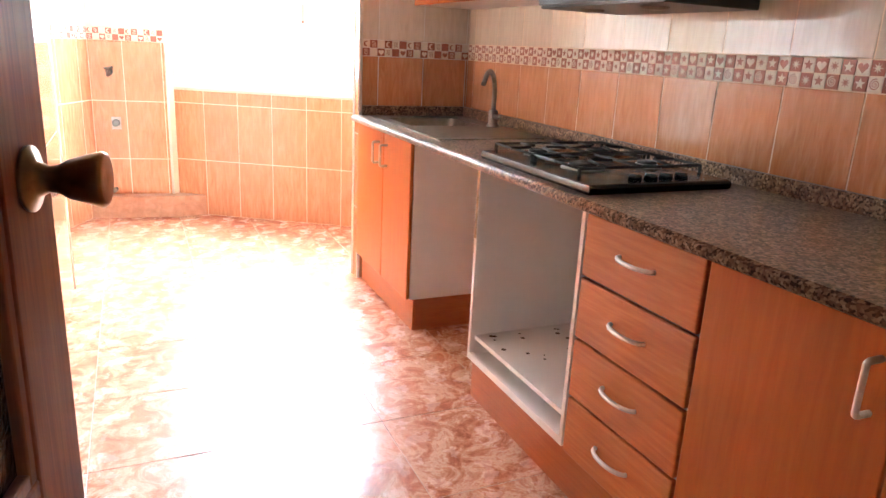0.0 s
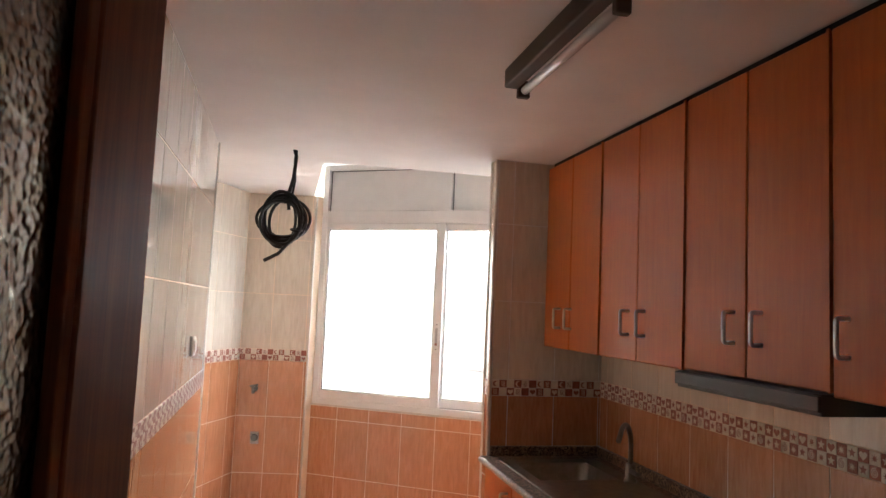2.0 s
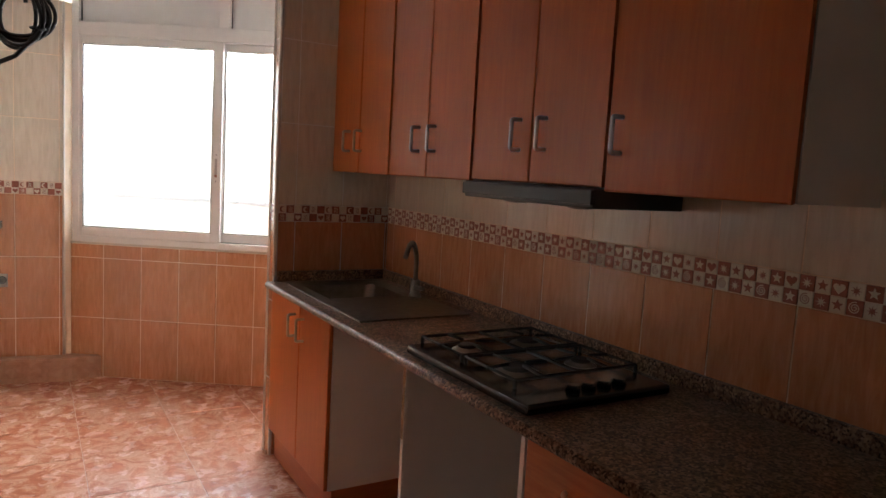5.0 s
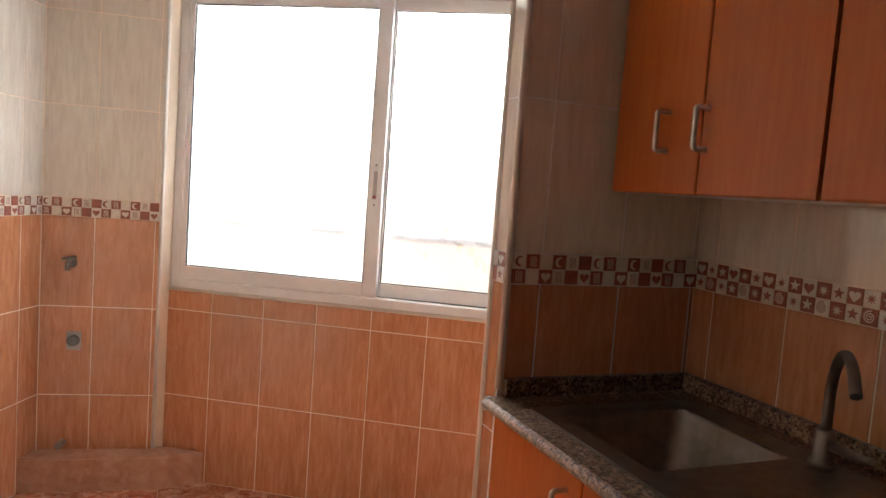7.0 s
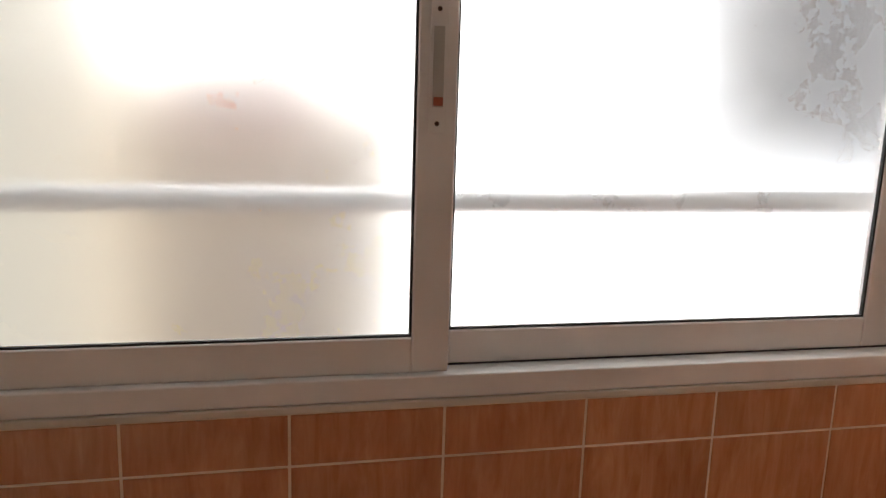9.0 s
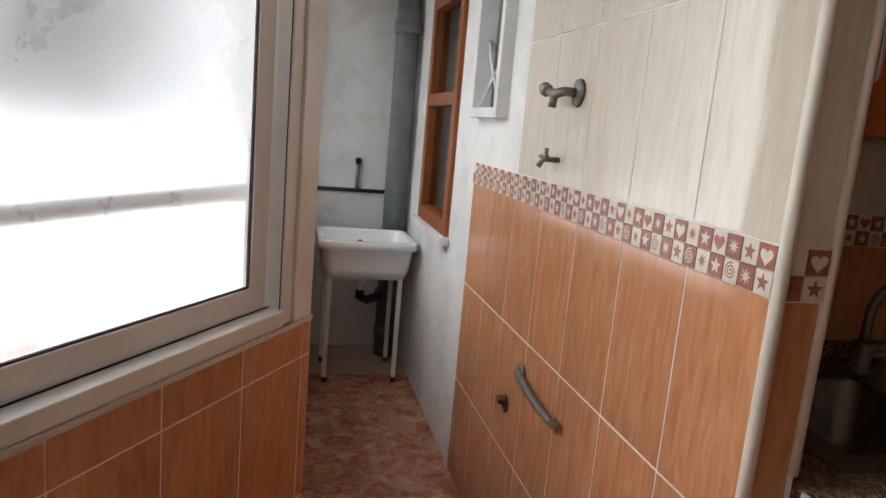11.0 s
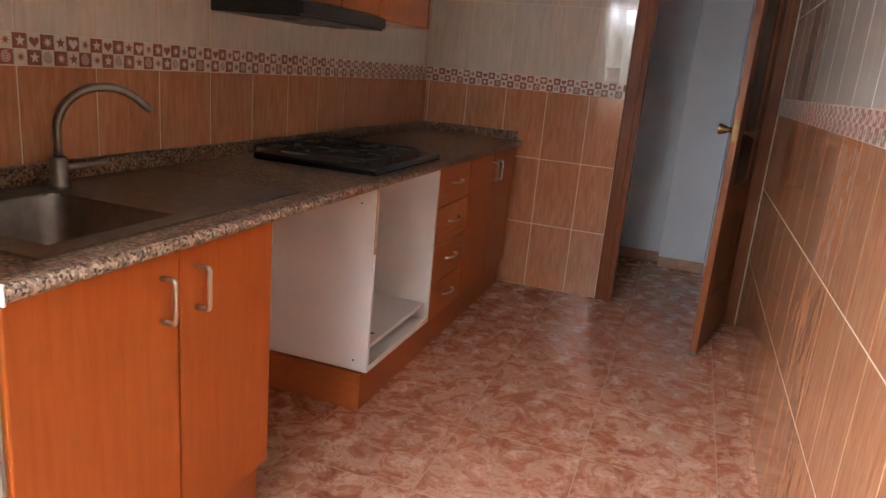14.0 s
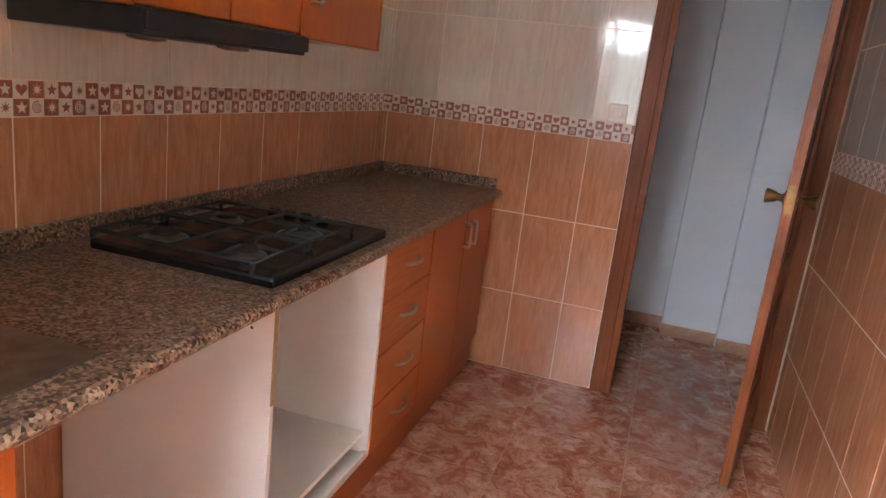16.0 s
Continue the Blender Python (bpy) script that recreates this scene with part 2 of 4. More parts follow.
def box(bm, x0, x1, y0, y1, z0, z1, bevel=0.0, mat=0, m=None):
    vs = [bm.verts.new((x, y, z)) for x in (x0, x1) for y in (y0, y1) for z in (z0, z1)]
    if m is not None:
        for v in vs:
            v.co = m @ v.co
    fs = []
    for q in ((0, 1, 3, 2), (4, 6, 7, 5), (0, 4, 5, 1), (2, 3, 7, 6), (0, 2, 6, 4), (1, 5, 7, 3)):
        f = bm.faces.new([vs[i] for i in q])
        f.material_index = mat
        fs.append(f)
    if bevel:
        es = list({e for f in fs for e in f.edges})
        r = bmesh.ops.bevel(bm, geom=es, offset=bevel, segments=2, profile=0.5, affect="EDGES")
        for f in r["faces"]:
            f.material_index = mat
    return bm


def bx(*a, **k):
    return box(bmesh.new(), *a, **k)


def prism(pts, z0, z1):
    bm = bmesh.new()
    lo = [bm.verts.new((p[0], p[1], z0)) for p in pts]
    hi = [bm.verts.new((p[0], p[1], z1)) for p in pts]
    bm.faces.new(lo[::-1])
    bm.faces.new(hi)
    n = len(pts)
    for i in range(n):
        bm.faces.new((lo[i], lo[(i + 1) % n], hi[(i + 1) % n], hi[i]))
    return bm


def tube(bm, pts, r, seg=10, closed=False, mat=0):
    """A round bar along points."""
    pts = [Vector(p) for p in pts]
    n = len(pts)
    rings, ref = [], None
    for i, p in enumerate(pts):
        a = pts[(i - 1) % n] if closed or i else p
        b = pts[(i + 1) % n] if closed or i < n - 1 else p
        t = (b - a).normalized()
        if ref is None:
            ref = t.orthogonal().normalized()
        ref = (ref - t * ref.dot(t)).normalized()
        side = t.cross(ref)
        rr = r[i] if isinstance(r, (list, tuple)) else r
        rings.append([bm.verts.new(p + rr * (math.cos(k * math.tau / seg) * ref + math.sin(k * math.tau / seg) * side)) for k in range(seg)])
    for i in range(n if closed else n - 1):
        a, b = rings[i], rings[(i + 1) % n]
        for k in range(seg):
            f = bm.faces.new((a[k], a[(k + 1) % seg], b[(k + 1) % seg], b[k]))
            f.smooth, f.material_index = True, mat
    if not closed:
        for ring in (rings[0][::-1], rings[-1]):
            bm.faces.new(ring).material_index = mat
    return bm


def lathe(bm, centre, axis, profile, seg=20, mat=0):
    """Rings of (height, radius) along an axis."""
    axis = Vector(axis).normalized()
    u = axis.orthogonal().normalized()
    w = axis.cross(u)
    rings = []
    for h, r in profile:
        rings.append([bm.verts.new(Vector(centre) + axis * h + r * (math.cos(k * math.tau / seg) * u + math.sin(k * math.tau / seg) * w)) for k in range(seg)])
    for a, b in zip(rings, rings[1:]):
        for k in range(seg):
            f = bm.faces.new((a[k], a[(k + 1) % seg], b[(k + 1) % seg], b[k]))
            f.smooth, f.material_index = True, mat
    for ring in (rings[0][::-1], rings[-1]):
        bm.faces.new(ring).material_index = mat
    return bm


def arc(c, u, v, r, a0, a1, n):
    c, u, v = Vector(c), Vector(u), Vector(v)
    return [c + r * (math.cos(radians(a0 + (a1 - a0) * i / n)) * u + math.sin(radians(a0 + (a1 - a0) * i / n)) * v) for i in range(n + 1)]


def thing(name, label, category, group="", at=(0, 0, 0)):
    e = new(name)
    e.empty_display_size = 0.1
    e.location = at
    return tagged(e, label, category, group)


def setting(ob, label, category):
    return tagged(ob, label, category, kind="structure")


def slab_hole(x0, x1, y0, y1, z0, z1, hx0, hx1, hy0, hy1, bevel=0.0):
    """A slab with a rectangular hole through it."""
    bm = bmesh.new()
    xs, ys = (x0, hx0, hx1, x1), (y0, hy0, hy1, y1)
    grid = {(i, j, k): bm.verts.new((xs[i], ys[j], (z0, z1)[k])) for i in range(4) for j in range(4) for k in range(2)}
    for i in range(3):
        for j in range(3):
            if (i, j) == (1, 1):
                continue
            bm.faces.new([grid[p] for p in ((i, j, 0), (i, j + 1, 0), (i + 1, j + 1, 0), (i + 1, j, 0))])
            bm.faces.new([grid[p] for p in ((i, j, 1), (i + 1, j, 1), (i + 1, j + 1, 1), (i, j + 1, 1))])
    for i in range(3):
        for (j, _) in ((0, 0), (3, 0)):
            bm.faces.new([grid[p] for p in ((i, j, 0), (i + 1, j, 0), (i + 1, j, 1), (i, j, 1))])
            bm.faces.new([grid[p] for p in ((j, i, 0), (j, i + 1, 0), (j, i + 1, 1), (j, i, 1))])
    for a in (1, 2):
        bm.faces.new([grid[p] for p in ((a, 1, 0), (a, 2, 0), (a, 2, 1), (a, 1, 1))])
        bm.faces.new([grid[p] for p in ((1, a, 0), (2, a, 0), (2, a, 1), (1, a, 1))])
    return bm


# ---- structure: floor, walls, ceilings ----
floor = setting(link("floor", bx(-0.6, 6.2, -2.2, 6.2, -0.12, -0.0014), M_GROUT_F), "marbled terracotta-pink ceramic floor tiles in square grid", "floor")
YE = 3.62                     # where the left kitchen wall ends and the gallery widens
XG0, YG0, XG1, YG1 = 0.565, 4.45, 0.938, 5.245    # recessed gallery wall behind it
wall_left = setting(link("wall_left", bx(XL - 0.12, XL, -0.1, YE, 0, ZC), M_GROUT), "kitchen wall tiled orange below and cream above", "wall")
wall_recess = setting(link("wall_recess", prism([(XG0, YG0), (XG1, YG1), (1.0, 5.27), (0.90, 5.50), (XG0 - 0.12, YG0 + 0.02), (0.2, 3.74), (0.2, 3.5), (XL - 0.12, 3.5), (XL - 0.12, YE), (XG0, YE)], 0, ZC), M_GROUT),
                      "recessed gallery wall tiled orange below and cream above", "wall")
wall_right = setting(link("wall_right", bx(XR, XR + 0.12, -0.1, YS, 0, ZC), M_GROUT), "kitchen wall tiled orange below cream with patterned border", "wall")
DX0, DX1, DH = 0.935, 1.60, 2.05
bm = bx(DX1, XR, -0.1, 0, 0, DH)
box(bm, XL, XR, -0.1, 0, DH, ZC)
box(bm, XL, DX0, -0.1, 0, 0, DH)
wall_back = setting(link("wall_back", bm, M_GROUT), "tiled kitchen end wall with door opening", "wall")
SWX0, SWX1, SWZ0, SWZ1 = 3.68, 4.03, 1.45, 1.99
GDX0, GDX1 = 4.38, 5.05
bm = bx(2.272, SWX0, YS, YG, 0, ZG)
box(bm, SWX0, SWX1, YS, YG, 0, SWZ0)
box(bm, SWX0, SWX1, YS, YG, SWZ1, ZG)
box(bm, SWX1, GDX0, YS, YG, 0, ZG)
box(bm, GDX0, GDX1, YS, YG, 0, 0.92)
box(bm, GDX0, GDX1, YS, YG, 2.04, ZG)
box(bm, GDX1, 5.6, YS, YG, 0, ZG)
wall_gallery = setting(link("wall_gallery", bm, M_GALWALL), "gallery wall, tiled near the kitchen and white plaster beyond", "wall")
wall_end = setting(link("wall_end", bx(5.6, 5.72, 3.2, 4.5, 0, ZG), M_GALWALL), "stained white plastered end wall behind the laundry sink", "wall")


def on_window(s, off=0.0, z=0.0):
    return WO + WD * s + WN * off + Z * z


WM = Matrix((( WD.x, WN.x, 0, WO.x), (WD.y, WN.y, 0, WO.y), (0, 0, 1, 0), (0, 0, 0, 1)))   # s, outward, z
SILL = 0.902
bm = bx(0, WEND, 0, 0.14, 0, SILL, m=WM)
wall_window = setting(link("wall_window", bm, M_GROUT), "oblique tiled parapet under the gallery window", "wall")
CD, CN = Vector((0.985, -0.173, 0)).normalized(), Vector((0.173, 0.985, 0)).normalized()
CO = Vector((0.939, 5.2465, 0))           # left end of the corner column, turned a little from the window
CW = 0.493
CM = Matrix(((CD.x, CN.x, 0, CO.x), (CD.y, CN.y, 0, CO.y), (0, 0, 1, 0), (0, 0, 0, 1)))
CE = CO + CD * CW


def on_column(s, off=0.0, z=0.0):
    return CO + CD * s + CN * off + Z * z


wall_column = setting(link("wall_column", prism([CO[:2], CE[:2], on_window(0.077, -0.002)[:2], on_window(0.077, 0.16)[:2], (0.95, 5.55)], 0, ZC), M_GROUT),
                      "tiled corner column beside the gallery window", "wall")
W2 = on_window(WEND)
wall_outer = setting(link("wall_outer", prism([(W2.x, W2.y), (5.6, 4.10), (5.6, 4.22), (W2.x + 0.03, W2.y + 0.14)], 0, 0.90), M_GROUT), "low tiled parapet under the second gallery window", "wall")
lintel = setting(link("wall_lintel", prism([(W2.x, W2.y), (5.6, 4.10), (5.6, 4.22), (W2.x + 0.03, W2.y + 0.14)], 2.3, ZG), M_GALWALL), "white plaster lintel over the gallery window", "wall")
RX, RY = 1.40, 3.86
bm = bx(XL - 0.1, XR + 0.1, -0.1, RY, ZC, ZC + 0.25)
box(bm, XL - 0.1, RX, RY, 5.6, ZC, ZC + 0.25)
box(bm, 0.1, XL - 0.1, 3.4, 5.6, ZC, ZC + 0.25)
box(bm, RX, 5.75, RY, 5.4, ZG, ZG + 0.08)
box(bm, XR + 0.1, 5.75, YS, RY, ZG, ZG + 0.08)
ceiling = setting(link("ceiling", bm, M_PLASTER), "white plaster ceiling with a raised strip by the window", "ceiling")
# hall behind the kitchen door
bm = bx(-0.3, 3.0, -1.35, -1.22, 0, 2.6)
wall_hall = setting(link("wall_hall", bm, M_HALL), "bluish white painted hallway wall", "wall")
setting(link("pillar_hall", bx(1.04, 1.36, -1.219, -1.08, 0, 2.6, 0.004), M_HALL), "bluish white painted pillar on the hallway wall", "pillar")
setting(link("pillar_hall", bx(0.1, 1.039, -1.219, -1.0, 0, 2.6, 0.004), M_HALL), "bluish white painted boxed-out hallway wall", "pillar")
bm = bx(-0.42, -0.3, -1.35, -0.1, 0, 2.6)
box(bm, 3.0, 3.12, -1.35, -0.1, 0, 2.6)
box(bm, -0.42, XL, -0.12, 0.0, 0, 2.6)
wall_hall_sides = setting(link("wall_hall_side", bm, M_HALL), "white painted hallway side walls", "wall")
setting(link("ceiling_hall", bx(-0.42, 3.12, -1.35, -0.1, 2.6, 2.7), M_PLASTER), "white plaster hallway ceiling", "ceiling")
for a, b, y in ((1.36, 1.70, -1.22), (1.04, 1.36, -1.08), (0.60, 1.04, -1.0)):
    setting(link("baseboard", bx(a, b, y, y + 0.012, 0, 0.075, 0.002), M_BASE), "terracotta tile baseboard along the hallway wall", "baseboard")


# ---- kitchen units ----
def bow_handle(name, parent, centre, along, out, length=0.10, r=0.0062, flat=False):
    c, a, o = Vector(centre), Vector(along), Vector(out)
    h = length / 2
    if flat:
        pts = [c + a * (h * math.cos(math.pi * i / 12)) + o * (0.002 + 0.028 * math.sin(math.pi * i / 12)) for i in range(13)]
    else:
        pts = [c - a * h, c - a * h + o * 0.028]
        pts += arc(c - a * (h - 0.008) + o * 0.028, -a, o, 0.008, 0, 90, 4)
        pts += arc(c + a * (h - 0.008) + o * 0.028, o, a, 0.008, 0, 90, 4) + [c + a * h]
    bm = tube(bmesh.new(), pts, r, 8)
    return part(name, bm, M_STEEL, parent, "curved brushed steel handle" if flat else "brushed steel bow handle")


def front(name, parent, y0, y1, z0, z1, x, mat=M_CAB, label=""):
    """A door or drawer front, facing the kitchen."""
    g = 0.0022
    return part(name, bx(x, x + 0.018, y0 + g, y1 - g, z0 + g, z1 - g, 0.005), mat, parent, label)


BX, BT, KICK = 2.262, 0.868, 0.15
OUT = (-1, 0, 0)


def carcass(parent, y0, y1, x0, z0, z1, back=True, xb=XR - 0.012):
    t = 0.016
    part("side_panel", bx(x0, xb, y0, y0 + t, z0, z1, 0.001), M_BOARD, parent)
    part("side_panel", bx(x0, xb, y1 - t, y1, z0, z1, 0.001), M_BOARD, parent)
    part("bottom_panel", bx(x0, xb, y0 + t, y1 - t, z0, z0 + t, 0.001), M_BOARD, parent)
    if back:
        part("back_panel", bx(xb - 0.006, xb, y0 + t, y1 - t, z0 + t, z1), M_BOARD, parent)




def local(parent):
    """Parts are written in room coordinates."""
    parent.location = (0, 0, 0)
    return parent


bpy.context.view_layer.update()
sink_unit = local(thing("base_cabinet", "orange two-door sink base cabinet with steel handles", "cabinet", "kitchen base units"))
carcass(sink_unit, 2.622, 3.40, BX + 0.02, KICK, BT)
for y0, y1, hy in ((2.62, 2.98, 2.925), (2.98, 3.402, 3.035)):
    d = front("door", sink_unit, y0, y1, KICK, BT - 0.004, BX)
    bow_handle("handle", d, (BX, hy, 0.762), (0, 0, 1), OUT, 0.098)
part("plinth", bx(BX + 0.035, BX + 0.05, 2.622, 3.40, 0, KICK), M_PLINTH, sink_unit)
part("plinth", bx(BX + 0.05, XR - 0.02, 2.622, 2.637, 0, KICK), M_PLINTH, sink_unit)

oven_unit = local(thing("oven_housing", "empty white oven housing with raw worn edges and stains", "cabinet", "kitchen base units"))
carcass(oven_unit, 1.342, 1.978, BX, KICK + 0.01, BT, back=True)
part("shelf", bx(BX + 0.02, XR - 0.03, 1.358, 1.962, 0.235, 0.251, 0.001), M_BOARD, oven_unit, "white shelf with brown stains")
part("front_rail", bx(BX, BX + 0.016, 1.358, 1.962, KICK + 0.026, 0.185), M_BOARD, oven_unit)
part("edge_strip", bx(BX - 0.002, BX + 0.001, 1.964, 1.978, 0.62, BT), M_CHIP, oven_unit, "raw chipboard edge where the strip is torn")
random.seed(5)
for k in range(14):
    x, y, r = BX + 0.06 + random.random() ** 2 * 0.3, 1.70 + random.random() * 0.25, 0.004 + random.random() * 0.006
    part("stain", lathe(bmesh.new(), (x, y, 0.2512), (0, 0, 1), [(0, r), (0.0012, r * 0.8)], 9), M_SPOT, oven_unit, "dark burn spot")
for z, x in ((0.2, 2.32), (0.2, 2.79), (0.80, 2.32), (0.80, 2.79)):
    part("screw", lathe(bmesh.new(), (x, 1.978, z), (0, 1, 0), [(0, 0.004), (0.002, 0.003)], 8), M_SPOT, oven_unit)
part("plinth", bx(BX + 0.025, BX + 0.04, 0.04, 1.978, 0, KICK), M_PLINTH, oven_unit)
part("plinth", bx(BX + 0.04, XR - 0.02, 1.963, 1.978, 0, KICK), M_PLINTH, oven_unit)

drawer_unit = local(thing("drawer_unit", "orange wood-grained four-drawer unit with curved handles", "drawer unit", "kitchen base units"))
carcass(drawer_unit, 0.902, 1.340, BX + 0.02, KICK, BT)
dz = (BT - 0.004 - KICK) / 4
for k in range(4):
    d = front("drawer", drawer_unit, 0.905, 1.338, KICK + k * dz + 0.001, KICK + (k + 1) * dz - 0.001, BX, M_DRAWER)
    bow_handle("handle", d, (BX, 1.12, KICK + (k + 0.55) * dz), (0, 1, 0), OUT, 0.13, 0.006, True)

corner_unit = local(thing("base_cabinet", "orange two-door base cabinet beside the drawers", "cabinet", "kitchen base units"))
carcass(corner_unit, 0.04, 0.900, BX + 0.02, KICK, BT)
for y0, y1, hy in ((0.04, 0.47, 0.425), (0.47, 0.90, 0.515)):
    d = front("door", corner_unit, y0, y1, KICK, BT - 0.004, BX)
    bow_handle("handle", d, (BX, hy, 0.762), (0, 0, 1), OUT, 0.098)

# worktop with upstands
CT = 0.90
SB = (2.345, 2.735, 2.87, 3.235)      # bowl cut-out x0 x1 y0 y1
worktop = local(thing("worktop", "brown speckled granite worktop with upstand", "worktop"))
part("slab", slab_hole(2.24, XR, 0.002, YS - 0.002, BT, CT, *SB), M_GRANITE, worktop)
part("front_edge", tube(bmesh.new(), [(2.242, 0.004, (BT + CT) / 2), (2.242, YS - 0.004, (BT + CT) / 2)], 0.0155, 12), M_GRANITE, worktop)
part("upstand", bx(XR - 0.026, XR - 0.004, 0.005, YS - 0.005, CT, CT + 0.05, 0.003), M_GRANITE, worktop)
part("upstand", bx(2.262, XR - 0.026, 0.004, 0.024, CT, CT + 0.05, 0.003), M_GRANITE, worktop)
part("upstand", bx(2.285, XR - 0.026, YS - 0.026, YS - 0.004, CT, CT + 0.05, 0.003), M_GRANITE, worktop)

part("end_cap", bx(2.236, 2.252, YS - 0.006, YS - 0.001, BT - 0.004, CT + 0.002, 0.001), M_BOARD, worktop, "white end strip")

# inset sink with drainer
inset = local(thing("kitchen_sink", "scratched stainless steel inset sink with drainer", "sink"))
bm = slab_hole(2.305, 2.80, 2.43, 3.29, CT, CT + 0.006, SB[0] + 0.012, SB[1] - 0.012, SB[2] + 0.012, SB[3] - 0.012)
part("rim", bm, M_DULLSTEEL, inset)


def rounded_rect(x0, x1, y0, y1, r, n=5):
    pts = []
    for cx, cy, a in ((x1 - r, y1 - r, 0), (x0 + r, y1 - r, 90), (x0 + r, y0 + r, 180), (x1 - r, y0 + r, 270)):
        pts += [(cx + r * math.cos(radians(a + 90 * i / n)), cy + r * math.sin(radians(a + 90 * i / n))) for i in range(n + 1)]
    return pts


def basin(x0, x1, y0, y1, ztop, depth, r, slope=0.03, thick=0.0):
    """An open basin: rounded walls down to a floor, with an outer skin."""
    bm = bmesh.new()
    levels = [(0, ztop, r), (0.006, ztop - 0.01, r), (slope, ztop - depth + 0.03, r), (slope + 0.03, ztop - depth, r)]
    if thick:
        levels = [(slope + 0.02 - thick, ztop - depth - thick, r), (slope - thick, ztop - depth + 0.02, r), (-thick * 0.5, ztop - 0.05, r), (-thick, ztop - 0.04, r), (-thick, ztop - 0.004, r), (-thick + 0.004, ztop, r)] + levels
    rings = [[bm.verts.new((px, py, z)) for px, py in rounded_rect(x0 + i, x1 - i, y0 + i, y1 - i, rr)] for i, z, rr in levels]
    for a, b in zip(rings, rings[1:]):
        for k in range(len(a)):
            bm.faces.new((a[k], a[(k + 1) % len(a)], b[(k + 1) % len(a)], b[k])).smooth = True
    bm.faces.new(rings[-1])
    if thick:
        bm.faces.new(rings[0][::-1])
    return bm


part("bowl", basin(SB[0] + 0.004, SB[1] - 0.004, SB[2] + 0.004, SB[3] - 0.004, CT + 0.004, 0.16, 0.05), M_DULLSTEEL, inset)
part("drain", lathe(bmesh.new(), (2.54, 3.05, CT - 0.156), (0, 0, 1), [(0, 0.042), (0.003, 0.042), (0.004, 0.03), (0.001, 0.02)]), M_CHROME, inset)
tap = local(thing("mixer_tap", "worn steel swan-neck mixer tap behind the sink", "tap"))
FX, FY = 2.757, 2.835
part("base", lathe(bmesh.new(), (FX, FY, CT + 0.006), (0, 0, 1), [(0, 0.028), (0.012, 0.028), (0.016, 0.022), (0.075, 0.022), (0.08, 0.018)]), M_DULLSTEEL, tap)
sd = Vector((-0.66, -0.75, 0)).normalized()
base = Vector((FX, FY, CT + 0.08))
pts = [base, base + Z * 0.03] + arc(base + Z * 0.07 + sd * 0.115, -sd, Z, 0.115, 0, 135, 14)
pts.append(pts[-1] + (pts[-1] - pts[-2]).normalized() * 0.03)
part("spout", tube(bmesh.new(), pts, 0.011, 12), M_DULLSTEEL, tap)
part("lever", tube(bmesh.new(), [base - Z * 0.025, base - Z * 0.02 + Vector((-0.02, -0.1, 0.0)), base - Z * 0.012 + Vector((-0.03, -0.13, 0.0))], [0.012, 0.009, 0.007], 10), M_DULLSTEEL, tap)

# gas hob
hob = local(thing("gas_hob", "black enamel four-burner gas hob with iron grates", "hob"))
part("tray", bx(2.268, 2.772, 1.35, 1.985, CT, CT + 0.028, 0.009), M_BLACK, hob)
for x, y, r in ((2.42, 1.60, 0.05), (2.42, 1.86, 0.036), (2.66, 1.60, 0.036), (2.66, 1.86, 0.045)):
    part("burner", lathe(bmesh.new(), (x, y, CT + 0.028), (0, 0, 1), [(0, r * 1.35), (0.003, r * 1.3), (0.004, r), (0.010, r * 0.95), (0.011, r * 0.7)]), M_DULLSTEEL, hob, "dull aluminium burner")
    part("burner_cap", lathe(bmesh.new(), (x, y, CT + 0.039), (0, 0, 1), [(0, r * 0.85), (0.006, r * 0.85), (0.009, r * 0.7)]), M_IRON, hob)
for cy in (1.60, 1.86):
    bm = bmesh.new()
    zt = CT + 0.05
    x0, x1, y0, y1 = 2.325, 2.765, cy - 0.12, cy + 0.12
    tube(bm, [(x0, y0, zt), (x1, y0, zt), (x1, y1, zt), (x0, y1, zt)], 0.005, 6, closed=True)
    tube(bm, [(2.545, y0, zt), (2.545, y1, zt)], 0.005, 6)
    for cx in (2.42, 2.66):
        for ax, ay in ((1, 0), (-1, 0), (0, 1), (0, -1)):
            tube(bm, [(cx + ax * 0.03, cy + ay * 0.03, zt + 0.005), (cx + ax * 0.105, cy + ay * 0.115, zt)], 0.005, 6)
    for px in (x0, x1):
        for py in (y0, y1):
            tube(bm, [(px, py, zt), (px, py, CT + 0.026)], 0.006, 6)
    part("grate", bm, M_IRON, hob, "black cast-iron pan grate")
for k in range(4):
    part("knob", lathe(bmesh.new(), (2.36 + k * 0.055 + 0.1, 1.405, CT + 0.028), (0, 0, 1), [(0, 0.02), (0.016, 0.017), (0.018, 0.014)], 14), M_BLACK, hob)

# wall units
UX, UB, UT = 2.548, 1.46, 2.385


def wall_unit(y0, y1, doors, bottom, label, hy):
    u = local(thing("wall_cabinet", label, "cabinet", "kitchen wall units"))
    t = 0.016
    xb = XR - 0.004
    part("body", bx(UX + 0.019, xb, y0 + 0.001, y1 - 0.001, bottom, UT, 0.001), M_BOARD, u, "cream melamine cabinet body")
    w = (y1 - y0) / doors
    for k in range(doors):
        d = front("door", u, y0 + k * w, y0 + (k + 1) * w, bottom - 0.004, UT, UX)
        bow_handle("handle", d, (UX, hy[k], bottom + 0.145), (0, 0, 1), OUT, 0.092)
    part("side_strip", bx(UX - 0.006, UX + 0.0, y0 - 0.002, y0 + 0.006, bottom - 0.002, UT), M_CAB, u)
    return u


